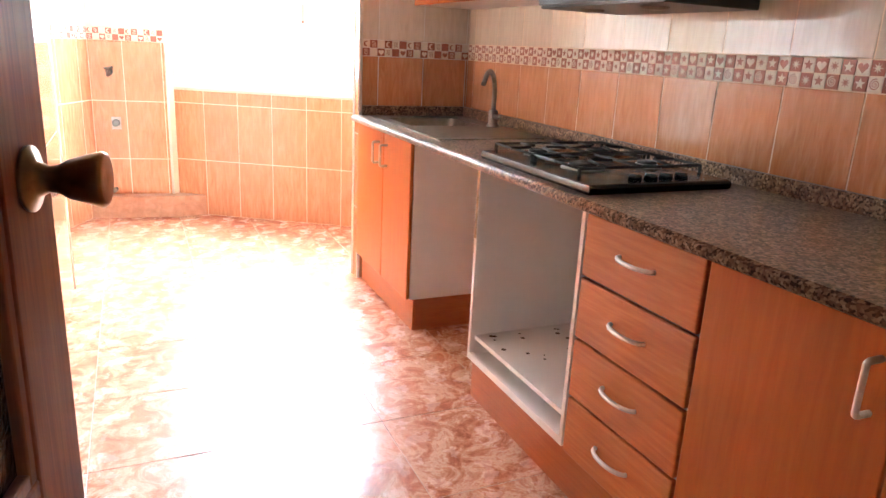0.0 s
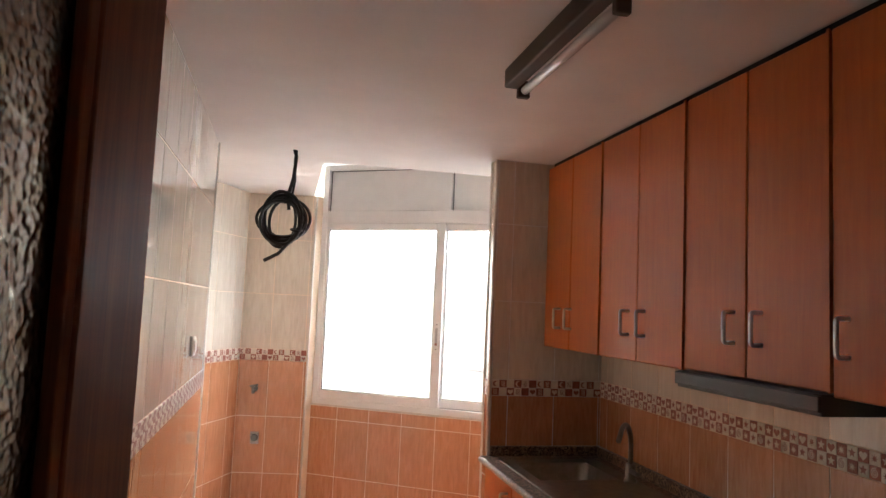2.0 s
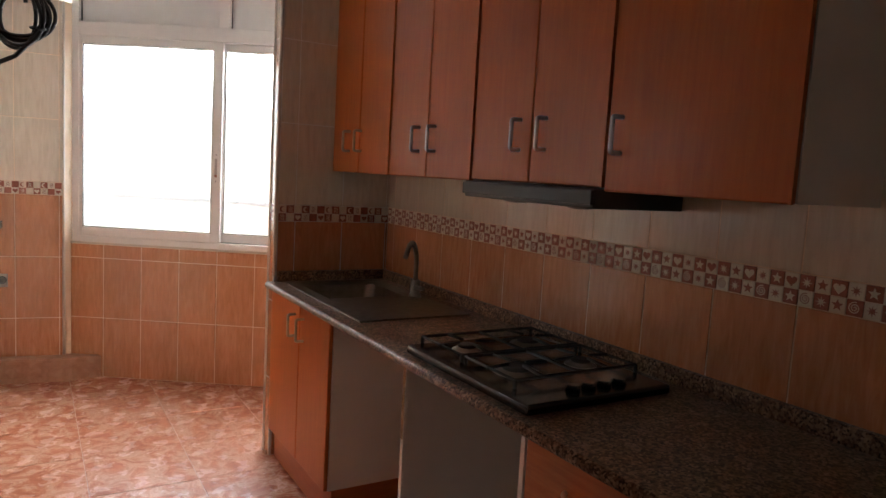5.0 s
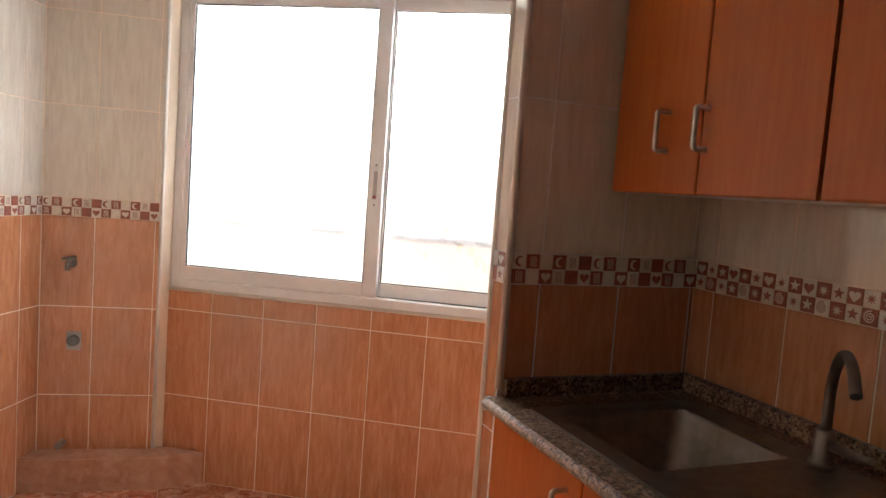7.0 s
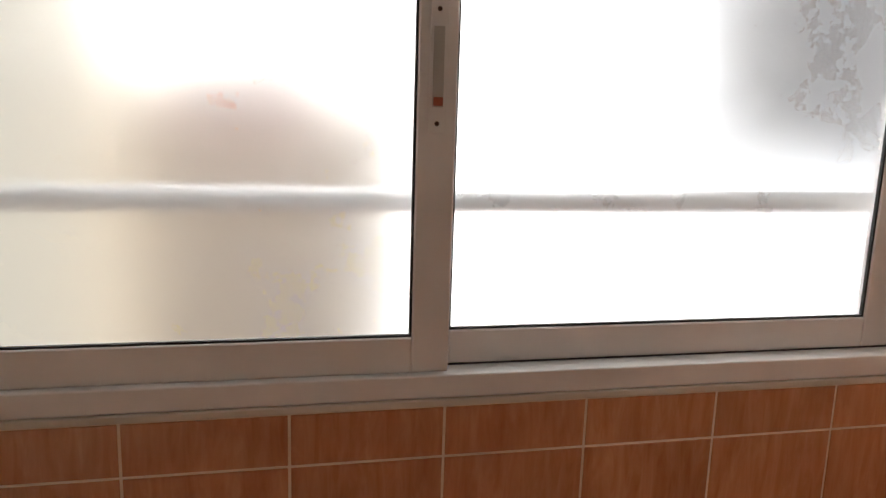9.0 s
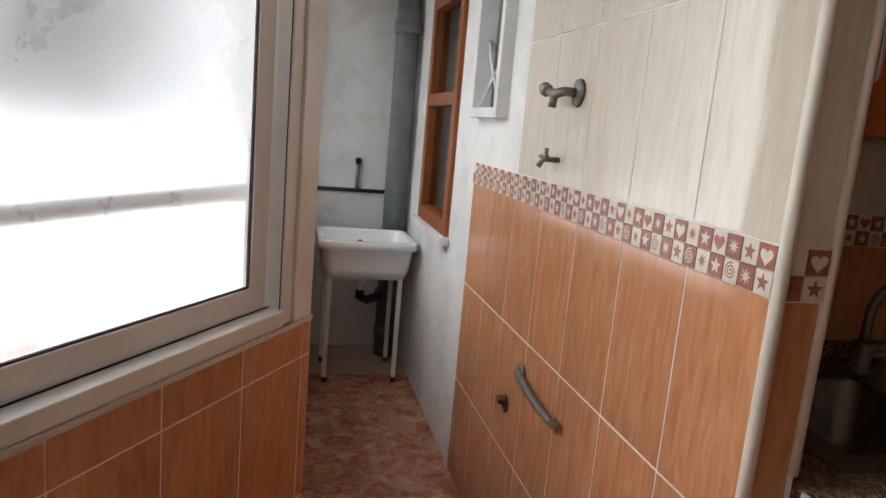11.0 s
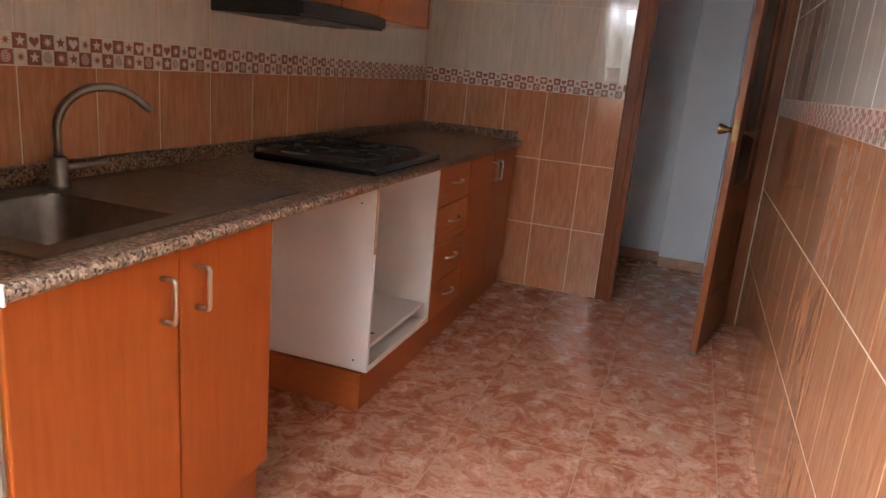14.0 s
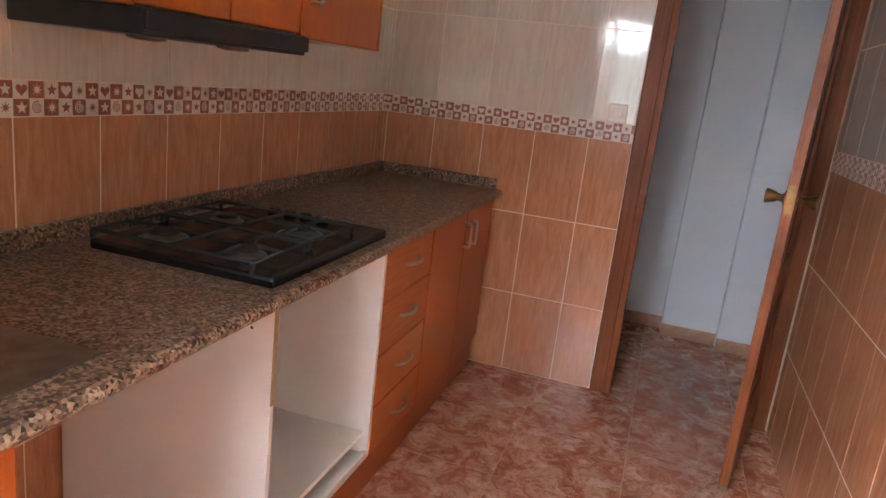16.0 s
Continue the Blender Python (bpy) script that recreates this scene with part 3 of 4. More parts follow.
wall_unit(2.745, 3.385, 2, UB, "narrow orange two-door wall cabinet above the sink", (3.045, 3.175))
wall_unit(2.10, 2.743, 2, UB, "orange two-door wall cabinet with steel handles", (2.36, 2.485))
wall_unit(1.45, 2.098, 2, UB + 0.005, "orange two-door wall cabinet above the extractor hood", (1.705, 1.83))
wall_unit(0.91, 1.448, 1, UB - 0.005, "wide orange single-door wall cabinet at the end", (1.395,))
# no real trim: a black filler paints the shade between cabinet tops and ceiling
setting(link("trim", bx(UX + 0.03, XR - 0.005, 0.915, 3.385, UT, ZC - 0.002), M_BLACK), "black strip standing in for the shade in the gap above the wall cabinets", "trim")

hood = local(thing("extractor_hood", "dark extractor hood with grey metal front edge under cabinets", "hood"))
part("body", bx(2.525, XR - 0.01, 1.455, 2.095, 1.405, UB - 0.001, 0.004), M_HOOD, hood)
part("front_edge", bx(2.514, 2.527, 1.455, 2.095, 1.415, 1.455, 0.003), M_HOOD, hood)
for y in (1.63, 1.95):
    part("lamp_cover", lathe(bmesh.new(), (2.64, y, 1.406), (0, 0, -1), [(0, 0.045), (0.008, 0.04), (0.011, 0.02)]), M_DULLSTEEL, hood)


# ---- kitchen door ----
frame_ob = setting(local(new("door_1")), "brown stained wooden door frame", "door frame")
for x0, x1 in ((DX1 - 0.03, DX1 + 0.0), (DX0, DX0 + 0.03)):
    part("jamb", bx(x0, x1, -0.11, 0.012, 0, DH, 0.002), M_DOORWOOD, frame_ob)
part("jamb", bx(DX0 + 0.03, DX1 - 0.03, -0.11, 0.012, DH - 0.03, DH, 0.002), M_DOORWOOD, frame_ob)
for y0, y1 in ((0.004, 0.018), (-0.122, -0.104)):
    part("architrave", bx(DX1, DX1 + 0.068, y0, y1, 0, DH + 0.07, 0.004), M_DOORWOOD, frame_ob)
    part("architrave", bx(DX0 - 0.068, DX0, y0, y1, 0, DH + 0.07, 0.004), M_DOORWOOD, frame_ob)
    part("architrave", bx(DX0, DX1, y0, y1, DH, DH + 0.07, 0.004), M_DOORWOOD, frame_ob)

HINGE = Vector((0.945, 0.015, 0))
DL = 0.665
leaf = thing("kitchen_door", "open brown wooden door with pebbled glass and brass knobs", "door", "", HINGE)
leaf.rotation_euler = (0, 0, math.atan2(0.65, 0.145))
DT = 0.035


def leaf_box(name, x0, x1, z0, z1, mat=M_DOORWOOD, y0=-DT / 2, y1=DT / 2, bev=0.003, label=""):
    return part(name, bx(x0, x1, y0, y1, z0, z1, bev), mat, leaf, label)


leaf_box("stile", 0, 0.115, 0.012, DH - 0.035)
leaf_box("stile", DL - 0.115, DL, 0.012, DH - 0.035)
leaf_box("rail", 0.115, DL - 0.115, 0.012, 0.30)
leaf_box("rail", 0.115, DL - 0.115, 0.70, 0.84)
leaf_box("rail", 0.115, DL - 0.115, DH - 0.155, DH - 0.035)
leaf_box("panel", 0.115, DL - 0.115, 0.30, 0.70, y0=-0.008, y1=0.008)
pebble = leaf_box("glass_pane", 0.115, DL - 0.115, 0.84, DH - 0.155, M_PEBBLE, -0.003, 0.003, 0, "pebbled obscure glass pane")
pebble.visible_shadow = False
for y0, y1 in ((-DT / 2 + 0.002, -0.0035), (0.0035, DT / 2 - 0.002)):
    for x0, x1, z0, z1 in ((0.115, 0.13, 0.84, DH - 0.155), (DL - 0.13, DL - 0.115, 0.84, DH - 0.155), (0.13, DL - 0.13, 0.84, 0.855), (0.13, DL - 0.13, DH - 0.17, DH - 0.155)):
        leaf_box("glazing_bead", x0, x1, z0, z1, M_DOORWOOD, y0, y1, 0.002)
for sgn in (1, -1):
    part("knob", lathe(bmesh.new(), (DL - 0.055, sgn * DT / 2, 1.12), (0, sgn, 0), [(0, 0.031), (0.004, 0.031), (0.009, 0.017), (0.018, 0.0125), (0.026, 0.0135), (0.034, 0.0185), (0.058, 0.0255), (0.064, 0.027), (0.067, 0.0255), (0.068, 0.022), (0.066, 0.006)]), M_BRASS, leaf, "worn brass door knob")
part("latch_plate", bx(DL - 0.001, DL + 0.0015, -0.011, 0.011, 1.07, 1.17), M_BRASS, leaf)
part("foot_guard", bx(DL - 0.03, DL + 0.002, -0.019, 0.019, 0.008, 0.02), M_OLDMETAL, leaf)


# ---- gallery window ----
def wbox(s0, s1, o0, o1, z0, z1, bev=0.003):
    return bx(s0, s1, o0, o1, z0, z1, bev, m=WM)


window_1 = setting(local(new("window_1")), "white aluminium sliding window with frosted panes and fixed top lights", "window")
WZ0, WZM, WZ1 = SILL, 2.225, ZG - 0.02
S0, S1 = 0.075, 2.0
F = lambda n, *a, mat=M_ALU, par=None, lab="": part(n, wbox(*a), mat, par or window_1, lab)
F("window_frame", S0, S0 + 0.045, 0.01, 0.10, WZ0, WZ1)
F("window_frame", S1 - 0.045, S1, 0.01, 0.10, WZ0, WZ1)
F("window_frame", S0 + 0.045, S1 - 0.045, 0.0, 0.10, WZ0, WZ0 + 0.04)
F("window_frame", S0 + 0.045, S1 - 0.045, 0.01, 0.10, WZM, WZM + 0.09)
F("window_frame", S0 + 0.045, S1 - 0.045, 0.01, 0.10, WZ1 - 0.04, WZ1)
F("mullion", 1.02, 1.09, 0.012, 0.09, WZM + 0.09, WZ1 - 0.04)
F("window_frame", S1, S1 + 0.08, 0.0, 0.12, WZ0, WZ1)
# top lights: opaque white panels
for a, b in ((S0 + 0.045, 1.02), (1.09, S1 - 0.045)):
    F("top_panel", a, b, 0.05, 0.06, WZM + 0.09, WZ1 - 0.04, lab="opaque white panel")
    for c, d2, e, g in ((a, b, WZM + 0.09, WZM + 0.094), (a, b, WZ1 - 0.044, WZ1 - 0.04), (a, a + 0.004, WZM + 0.094, WZ1 - 0.044), (b - 0.004, b, WZM + 0.094, WZ1 - 0.044)):
        F("gasket", c, d2, 0.043, 0.049, e, g, 0.0, mat=M_GASKET)


def sash(a, b, o, name):
    z0, z1 = WZ0 + 0.04, WZM
    f = 0.062
    sh = part("sash", wbox(a, a + f, o, o + 0.028, z0, z1), M_ALU, window_1)
    part("sash_rail", wbox(b - f, b, o, o + 0.028, z0, z1), M_ALU, sh)
    part("sash_rail", wbox(a + f, b - f, o, o + 0.028, z0, z0 + 0.06), M_ALU, sh)
    part("sash_rail", wbox(a + f, b - f, o, o + 0.028, z1 - 0.05, z1), M_ALU, sh)
    g = part("pane", wbox(a + f - 0.004, b - f + 0.004, o + 0.011, o + 0.016, z0 + 0.056, z1 - 0.046, 0), M_FROST, sh, "frosted glass pane with dirt smudges")
    g.visible_shadow = False
    for c, d2, e, h in ((a + f, b - f, z0 + 0.06, z0 + 0.064), (a + f, b - f, z1 - 0.054, z1 - 0.05), (a + f, a + f + 0.004, z0 + 0.064, z1 - 0.054), (b - f - 0.004, b - f, z0 + 0.064, z1 - 0.054)):
        part("gasket", wbox(c, d2, o + 0.004, o + 0.0105, e, h, 0), M_GASKET, sh)
    return sh


left_sash = sash(0.08, 1.05, 0.016, "sash")
right_sash = sash(0.995, 1.945, 0.05, "sash")
part("handle_plate", wbox(1.005, 1.032, 0.0125, 0.0155, 1.33, 1.53, 0.001), M_ALU, left_sash)
part("handle_slot", wbox(1.010, 1.027, 0.010, 0.0125, 1.37, 1.49, 0.001), M_SLOT, left_sash)
part("latch", wbox(1.011, 1.026, 0.006, 0.010, 1.372, 1.385, 0.001), M_SQ_RED, left_sash)
for z in (1.345, 1.515):
    part("screw", lathe(bmesh.new(), on_window(1.0185, 0.0125, z), -WN, [(0, 0.004), (0.0015, 0.003)], 8), M_SPOT, left_sash)
for s, o in ((1.949, 0.012), (1.9565, 0.03)):
    part("track_groove", wbox(s, s + 0.003, o, o + 0.002, WZ0 + 0.04, WZM, 0), M_GASKET, window_1)
for o in (0.0455, 0.08):
    part("track_groove", wbox(S0 + 0.046, S1 - 0.046, o, o + 0.003, WZ0 + 0.0402, WZ0 + 0.043, 0), M_GASKET, window_1)
setting(link("window_sill", wbox(0.0, WEND, -0.006, 0.14, SILL - 0.012, SILL, 0.002), M_GROUT_C), "thin cement sill line under the window", "sill")

# outside: guard rail, neighbouring facades that glow by themselves, and bright haze
rail = local(thing("guard_rail", "white metal guard rail outside the window", "railing"))
part("bar", tube(bmesh.new(), [on_window(-0.1, 0.14, 1.212), on_window(2.05, 0.14, 1.212)], 0.021, 10), M_WHITEPAINT, rail)
for s in (-0.1, 2.05):
    part("bracket", tube(bmesh.new(), [on_window(s, 0.14, 1.212), on_window(s, 0.09, 1.212)], 0.012, 8), M_WHITEPAINT, rail)


def panel_out(name, s0, s1, z0, z1, off, mat, label):
    return setting(link(name, wbox(s0, s1, off, off + 0.1, z0, z1, 0), mat), label, "backdrop")


panel_out("backdrop", -30, 30, -12, 25, 14.0, M_SKYGLOW, "bright hazy sky and distance")
panel_out("backdrop", -12, -1.4, -10, 6.5, 9.4, M_FACADE_GLOW, "tall pale yellow facade across the street, glowing in place of sunlight")
panel_out("backdrop", -1.4, 2.5, -10, 1.95, 9.0, M_FACADE_LOW_GLOW, "low tan facade across the street, glowing in place of daylight")
panel_out("backdrop", -0.9, 1.2, 1.3, 2.3, 8.6, M_AWNING_GLOW, "faded red awning across the street, glowing in place of daylight")
panel_out("backdrop", 5.5, 10.5, 0.6, 7, 7.0, M_GREYWALL_GLOW, "grey brown neighbouring wall, glowing in place of daylight")

# second window of the gallery, along the corridor
window_2 = setting(local(new("window_2")), "white aluminium gallery window along the corridor", "window")
A2, B2 = Vector((W2.x + 0.06, W2.y + 0.03, 0)), Vector((5.58, 4.13, 0))
L2 = (B2 - A2).length
D2 = (B2 - A2).normalized()
N2 = Vector((-D2.y, D2.x, 0))
M2 = Matrix(((D2.x, N2.x, 0, A2.x), (D2.y, N2.y, 0, A2.y), (0, 0, 1, 0), (0, 0, 0, 1)))
for a, b, z0, z1 in ((0, 0.06, 0.9, 2.3), (L2 - 0.06, L2, 0.9, 2.3), (L2 / 2 - 0.03, L2 / 2 + 0.03, 0.95, 2.25), (0.06, L2 - 0.06, 0.9, 0.95), (0.06, L2 - 0.06, 2.25, 2.3)):
    part("window_frame", bx(a, b, 0, 0.07, z0, z1, 0.003, m=M2), M_ALU, window_2)
for a, b in ((0.06, L2 / 2 - 0.03), (L2 / 2 + 0.03, L2 - 0.06)):
    g = part("pane", bx(a, b, 0.03, 0.036, 0.95, 2.25, m=M2), M_FROST, window_2)
    g.visible_shadow = False

# ---- column plinth in the corner ----
bm = prism([on_column(-0.06, -0.12)[:2], on_column(0.55, -0.105)[:2], on_window(0.28, -0.003)[:2], on_window(0.1, -0.003)[:2], on_column(0.3, -0.002)[:2], on_column(-0.01, -0.002)[:2]], 0, 0.15)
bmesh.ops.bevel(bm, geom=[e for e in bm.edges if all(v.co.z > 0.1 for v in e.verts)], offset=0.006, segments=2, affect="EDGES")
corner_step = tagged(link("corner_plinth", bm, M_BASE), "low tiled plinth boxing in pipes at the column foot", "plinth")

# ---- ceiling fittings ----
batten = local(thing("fluorescent_light", "brown fluorescent batten with one bare tube", "ceiling light"))
part("body", bx(1.885, 1.932, 1.40, 2.10, 2.352, ZC, 0.006), M_BROWNFIX, batten)
for y in (1.41, 2.09):
    part("lamp_holder", bx(1.928, 1.968, y - 0.012, y + 0.012, 2.322, 2.378, 0.004), M_BROWNFIX, batten)
part("tube", tube(bmesh.new(), [(1.95, 1.42, 2.345), (1.95, 2.08, 2.345)], 0.014, 12), M_TUBE, batten, "unlit white glass tube")

cable = local(thing("cable_coil", "coil of black electric cable hanging from the ceiling", "cable"))
CX, CY = 1.235, 3.62
random.seed(11)
part("lead", tube(bmesh.new(), [(CX, CY, ZC), (CX + 0.012, CY, 2.38), (CX + 0.004, CY, 2.27), (CX - 0.02, CY, 2.17), (CX - 0.01, CY, 2.10)], 0.009, 8), M_CABLE, cable)
part("lead", tube(bmesh.new(), [(CX + 0.012, CY + 0.01, ZC), (CX + 0.005, CY + 0.01, 2.37), (CX + 0.012, CY + 0.012, 2.26), (CX + 0.0, CY, 2.16), (CX + 0.03, CY, 2.08)], 0.006, 8), M_CABLE, cable)
for k in range(8):
    c = Vector((CX - 0.035 + random.uniform(-0.018, 0.018), CY + random.uniform(-0.02, 0.02), 2.045 + random.uniform(-0.015, 0.015)))
    ra, rb = random.uniform(0.075, 0.135), random.uniform(0.085, 0.145)
    tilt = random.uniform(-0.3, 0.3)
    pts = [c + Vector((ra * math.cos(a), 0.05 * tilt * math.sin(2 * a) + tilt * 0.1 * math.cos(a), rb * math.sin(a))) for a in [math.tau * i / 36 for i in range(36)]]
    part("loop", tube(bmesh.new(), pts, 0.0085, 8, closed=True), M_CABLE, cable)
part("tail", tube(bmesh.new(), [(CX + 0.04, CY, 2.10), (CX + 0.05, CY - 0.01, 2.02), (CX + 0.0, CY - 0.015, 1.93), (CX - 0.05, CY - 0.02, 1.87), (CX - 0.12, CY - 0.02, 1.83)], 0.0095, 8), M_CABLE, cable)
part("tie", tube(bmesh.new(), arc((CX + 0.035, CY, 2.0), (1, 0, 0), (0, 1, 0.3), 0.03, 0, 340, 12), 0.005, 6), M_CABLE, cable)

# ---- gallery things ----
RIMZ = 0.785
SX0, SX1, SY0, SY1 = 4.90, 5.38, 3.53, 4.035
lsink = local(thing("laundry_sink", "white porcelain laundry sink on thin metal legs", "sink"))
part("basin", basin(SX0 + 0.04, SX1 - 0.04, SY0 + 0.03, SY1 - 0.03, RIMZ, 0.17, 0.05, 0.03, 0.035), M_PORCELAIN, lsink)
part("drain", lathe(bmesh.new(), (5.29, 3.79, 0.715), (-1, 0, 0.3), [(0, 0.018), (0.003, 0.015)], 12), M_SPOT, lsink)
stand = part("stand", bx(SX0 + 0.07, SX1 - 0.05, SY0 + 0.05, SY1 - 0.05, 0.59, 0.61, 0.004), M_WHITEPAINT, lsink)
for x in (SX0 + 0.09, SX1 - 0.07):
    for y in (SY0 + 0.065, SY1 - 0.065):
        lg = part("leg", bx(x - 0.012, x + 0.012, y - 0.012, y + 0.012, 0.02, 0.59, 0.002), M_WHITEPAINT, lsink)
        part("rubber_foot", bx(x - 0.015, x + 0.015, y - 0.015, y + 0.015, 0, 0.03, 0.003), M_SPOT, lg)
part("trap", lathe(bmesh.new(), (5.22, 3.78, 0.60), (0, 0, -1), [(0, 0.022), (0.07, 0.022), (0.072, 0.032), (0.10, 0.032), (0.102, 0.024), (0.14, 0.024)]), M_PORCELAIN, lsink, "white waste fitting")
part("trap_elbow", tube(bmesh.new(), [(5.22, 3.78, 0.46), (5.22, 3.78, 0.42), (5.22, 3.74, 0.40), (5.22, 3.68, 0.42), (5.30, 3.66, 0.44)], 0.026, 10), M_CABLE, lsink, "black trap")

water = local(thing("water_pipe", "dark exposed water pipe with valve above the sink", "pipe"))
part("run", tube(bmesh.new(), [(5.585, 3.53, 0.98), (5.585, 4.07, 0.98), (5.57, 4.08, 0.95), (5.57, 4.08, 0.6)], 0.012, 8), M_CABLE, water)
part("riser", tube(bmesh.new(), [(5.585, 3.80, 0.98), (5.585, 3.80, 1.14)], 0.010, 8), M_OLDMETAL, water)
part("valve", lathe(bmesh.new(), (5.585, 3.80, 1.14), (0, 0, 1), [(0, 0.016), (0.03, 0.018), (0.035, 0.01)], 12), M_CABLE, water)
drainpipe = local(thing("drain_pipe", "weathered grey PVC drain pipe in the gallery corner", "pipe"))
part("pipe", tube(bmesh.new(), [(5.45, 3.58, 0), (5.45, 3.58, ZG)], 0.068, 20), M_PIPE, drainpipe)
for z in (0.12, 1.9):
    part("collar", lathe(bmesh.new(), (5.45, 3.58, z), (0, 0, 1), [(0, 0.07), (0.003, 0.077), (0.06, 0.077), (0.063, 0.07)]), M_PIPE, drainpipe)

# small open window and brown window door in the gallery wall
window_3 = setting(local(new("window_3")), "small white window with a half-open sash in the gallery wall", "window")
for a, b, z0, z1 in ((SWX0, SWX0 + 0.035, SWZ0, SWZ1), (SWX1 - 0.035, SWX1, SWZ0, SWZ1), (SWX0 + 0.035, SWX1 - 0.035, SWZ0, SWZ0 + 0.035), (SWX0 + 0.035, SWX1 - 0.035, SWZ1 - 0.035, SWZ1)):
    part("window_frame", bx(a, b, YG - 0.06, YG + 0.045, z0, z1, 0.003), M_WHITEPAINT, window_3)
part("pane", bx(SWX0 + 0.035, SWX1 - 0.035, YG - 0.03, YG - 0.025, SWZ0 + 0.035, SWZ1 - 0.035), M_DARKGLASS, window_3)
part("stay", tube(bmesh.new(), [(SWX0 + 0.05, YG + 0.02, SWZ0 + 0.04), (SWX1 - 0.1, YG + 0.01, SWZ0 + 0.22), (SWX1 - 0.04, YG + 0.0, SWZ0 + 0.28)], 0.006, 6), M_WHITEPAINT, window_3)
part("stay", tube(bmesh.new(), [(SWX1 - 0.05, YG + 0.02, SWZ0 + 0.04), (SWX0 + 0.1, YG + 0.0, SWZ0 + 0.22)], 0.006, 6), M_WHITEPAINT, window_3)
window_4 = setting(local(new("window_4")), "weathered brown wooden window in the gallery wall", "window")
for a, b, z0, z1 in ((GDX0, GDX0 + 0.07, 0.92, 2.04), (GDX1 - 0.07, GDX1, 0.92, 2.04), (GDX0 + 0.07, GDX1 - 0.07, 0.92, 0.99), (GDX0 + 0.07, GDX1 - 0.07, 1.97, 2.04), (GDX0 + 0.07, GDX1 - 0.07, 1.5, 1.56)):
    part("window_frame", bx(a, b, YG - 0.06, YG + 0.02, z0, z1, 0.004), M_DOORWOOD, window_4)
for z0, z1 in ((0.99, 1.5), (1.56, 1.97)):
    part("pane", bx(GDX0 + 0.07, GDX1 - 0.07, YG - 0.03, YG - 0.024, z0, z1), M_DARKGLASS, window_4)
part("window_sill", bx(GDX0 - 0.03, GDX1 + 0.03, YG, YG + 0.05, 0.885, 0.92, 0.004), M_GALWALL, window_4)
# closed dark room behind both
setting(link("wall_room", bx(3.05, 5.7, 2.2, 2.32, 0, ZG), M_GALWALL), "dim wall of the room behind the gallery windows", "wall")
setting(link("wall_room_side", bx(5.6, 5.72, 2.2, YS, 0, ZG), M_GALWALL), "side wall of the room behind the gallery", "wall")
setting(link("ceiling_room", bx(XR + 0.12, 5.72, 2.2, YS, ZG, ZG + 0.08), M_PLASTER), "ceiling of the room behind the gallery", "ceiling")

wtap = local(thing("washing_machine_tap", "dull metal valve on the cream tiles", "tap"))
tx, tz = 3.09, 1.52
part("rosette", lathe(bmesh.new(), (tx, YG + 0.004, tz), (0, 1, 0), [(0, 0.036), (0.006, 0.034), (0.012, 0.018)]), M_OLDMETAL, wtap)
part("body", tube(bmesh.new(), [(tx, YG + 0.01, tz), (tx, YG + 0.045, tz), (tx + 0.04, YG + 0.052, tz - 0.006), (tx + 0.08, YG + 0.055, tz + 0.0)], [0.011, 0.012, 0.013, 0.011], 12), M_OLDMETAL, wtap)
part("handle", lathe(bmesh.new(), (tx + 0.085, YG + 0.055, tz), (1, 0, 0.4), [(0, 0.010), (0.008, 0.018), (0.028, 0.018), (0.036, 0.010)], 8), M_OLDMETAL, wtap)
part("outlet", tube(bmesh.new(), [(tx + 0.045, YG + 0.052, tz), (tx + 0.045, YG + 0.056, tz - 0.04)], 0.011, 10), M_OLDMETAL, wtap)
hook = local(thing("small_tap", "small dull tap stub on the cream tiles", "tap"))
part("body", tube(bmesh.new(), [(3.18, YG + 0.002, 1.345), (3.18, YG + 0.045, 1.345), (3.19, YG + 0.055, 1.325)], 0.008, 8), M_OLDMETAL, hook)
part("handle", tube(bmesh.new(), [(3.155, YG + 0.045, 1.352), (3.205, YG + 0.045, 1.352)], 0.006, 8), M_OLDMETAL, hook)
part("stem", tube(bmesh.new(), [(3.18, YG + 0.04, 1.345), (3.18, YG + 0.04, 1.375)], 0.006, 8), M_OLDMETAL, hook)
grab = local(thing("waste_hose", "dull metal hose stub fixed to the orange tiles", "pipe"))
part("hose", tube(bmesh.new(), [(3.27, YG + 0.002, 0.71), (3.26, YG + 0.022, 0.71), (3.16, YG + 0.028, 0.70), (3.04, YG + 0.03, 0.69), (2.97, YG + 0.03, 0.69), (2.94, YG + 0.032, 0.70)], [0.014, 0.013, 0.011, 0.011, 0.011, 0.014], 12), M_OLDMETAL, grab)
part("collar", lathe(bmesh.new(), (3.27, YG + 0.002, 0.71), (0, 1, 0), [(0, 0.026), (0.012, 0.024)], 14), M_OLDMETAL, grab)
hole = local(thing("pipe_stub", "broken pipe stub in a hole in the tiles", "pipe"))
part("ring", lathe(bmesh.new(), (3.39, YG + 0.003, 0.56), (0, 1, 0), [(0, 0.03), (0.005, 0.027)], 9), M_SPOT, hole)
part("stub", tube(bmesh.new(), [(3.39, YG, 0.57), (3.39, YG + 0.03, 0.575)], 0.014, 10), M_BRASS, hole)


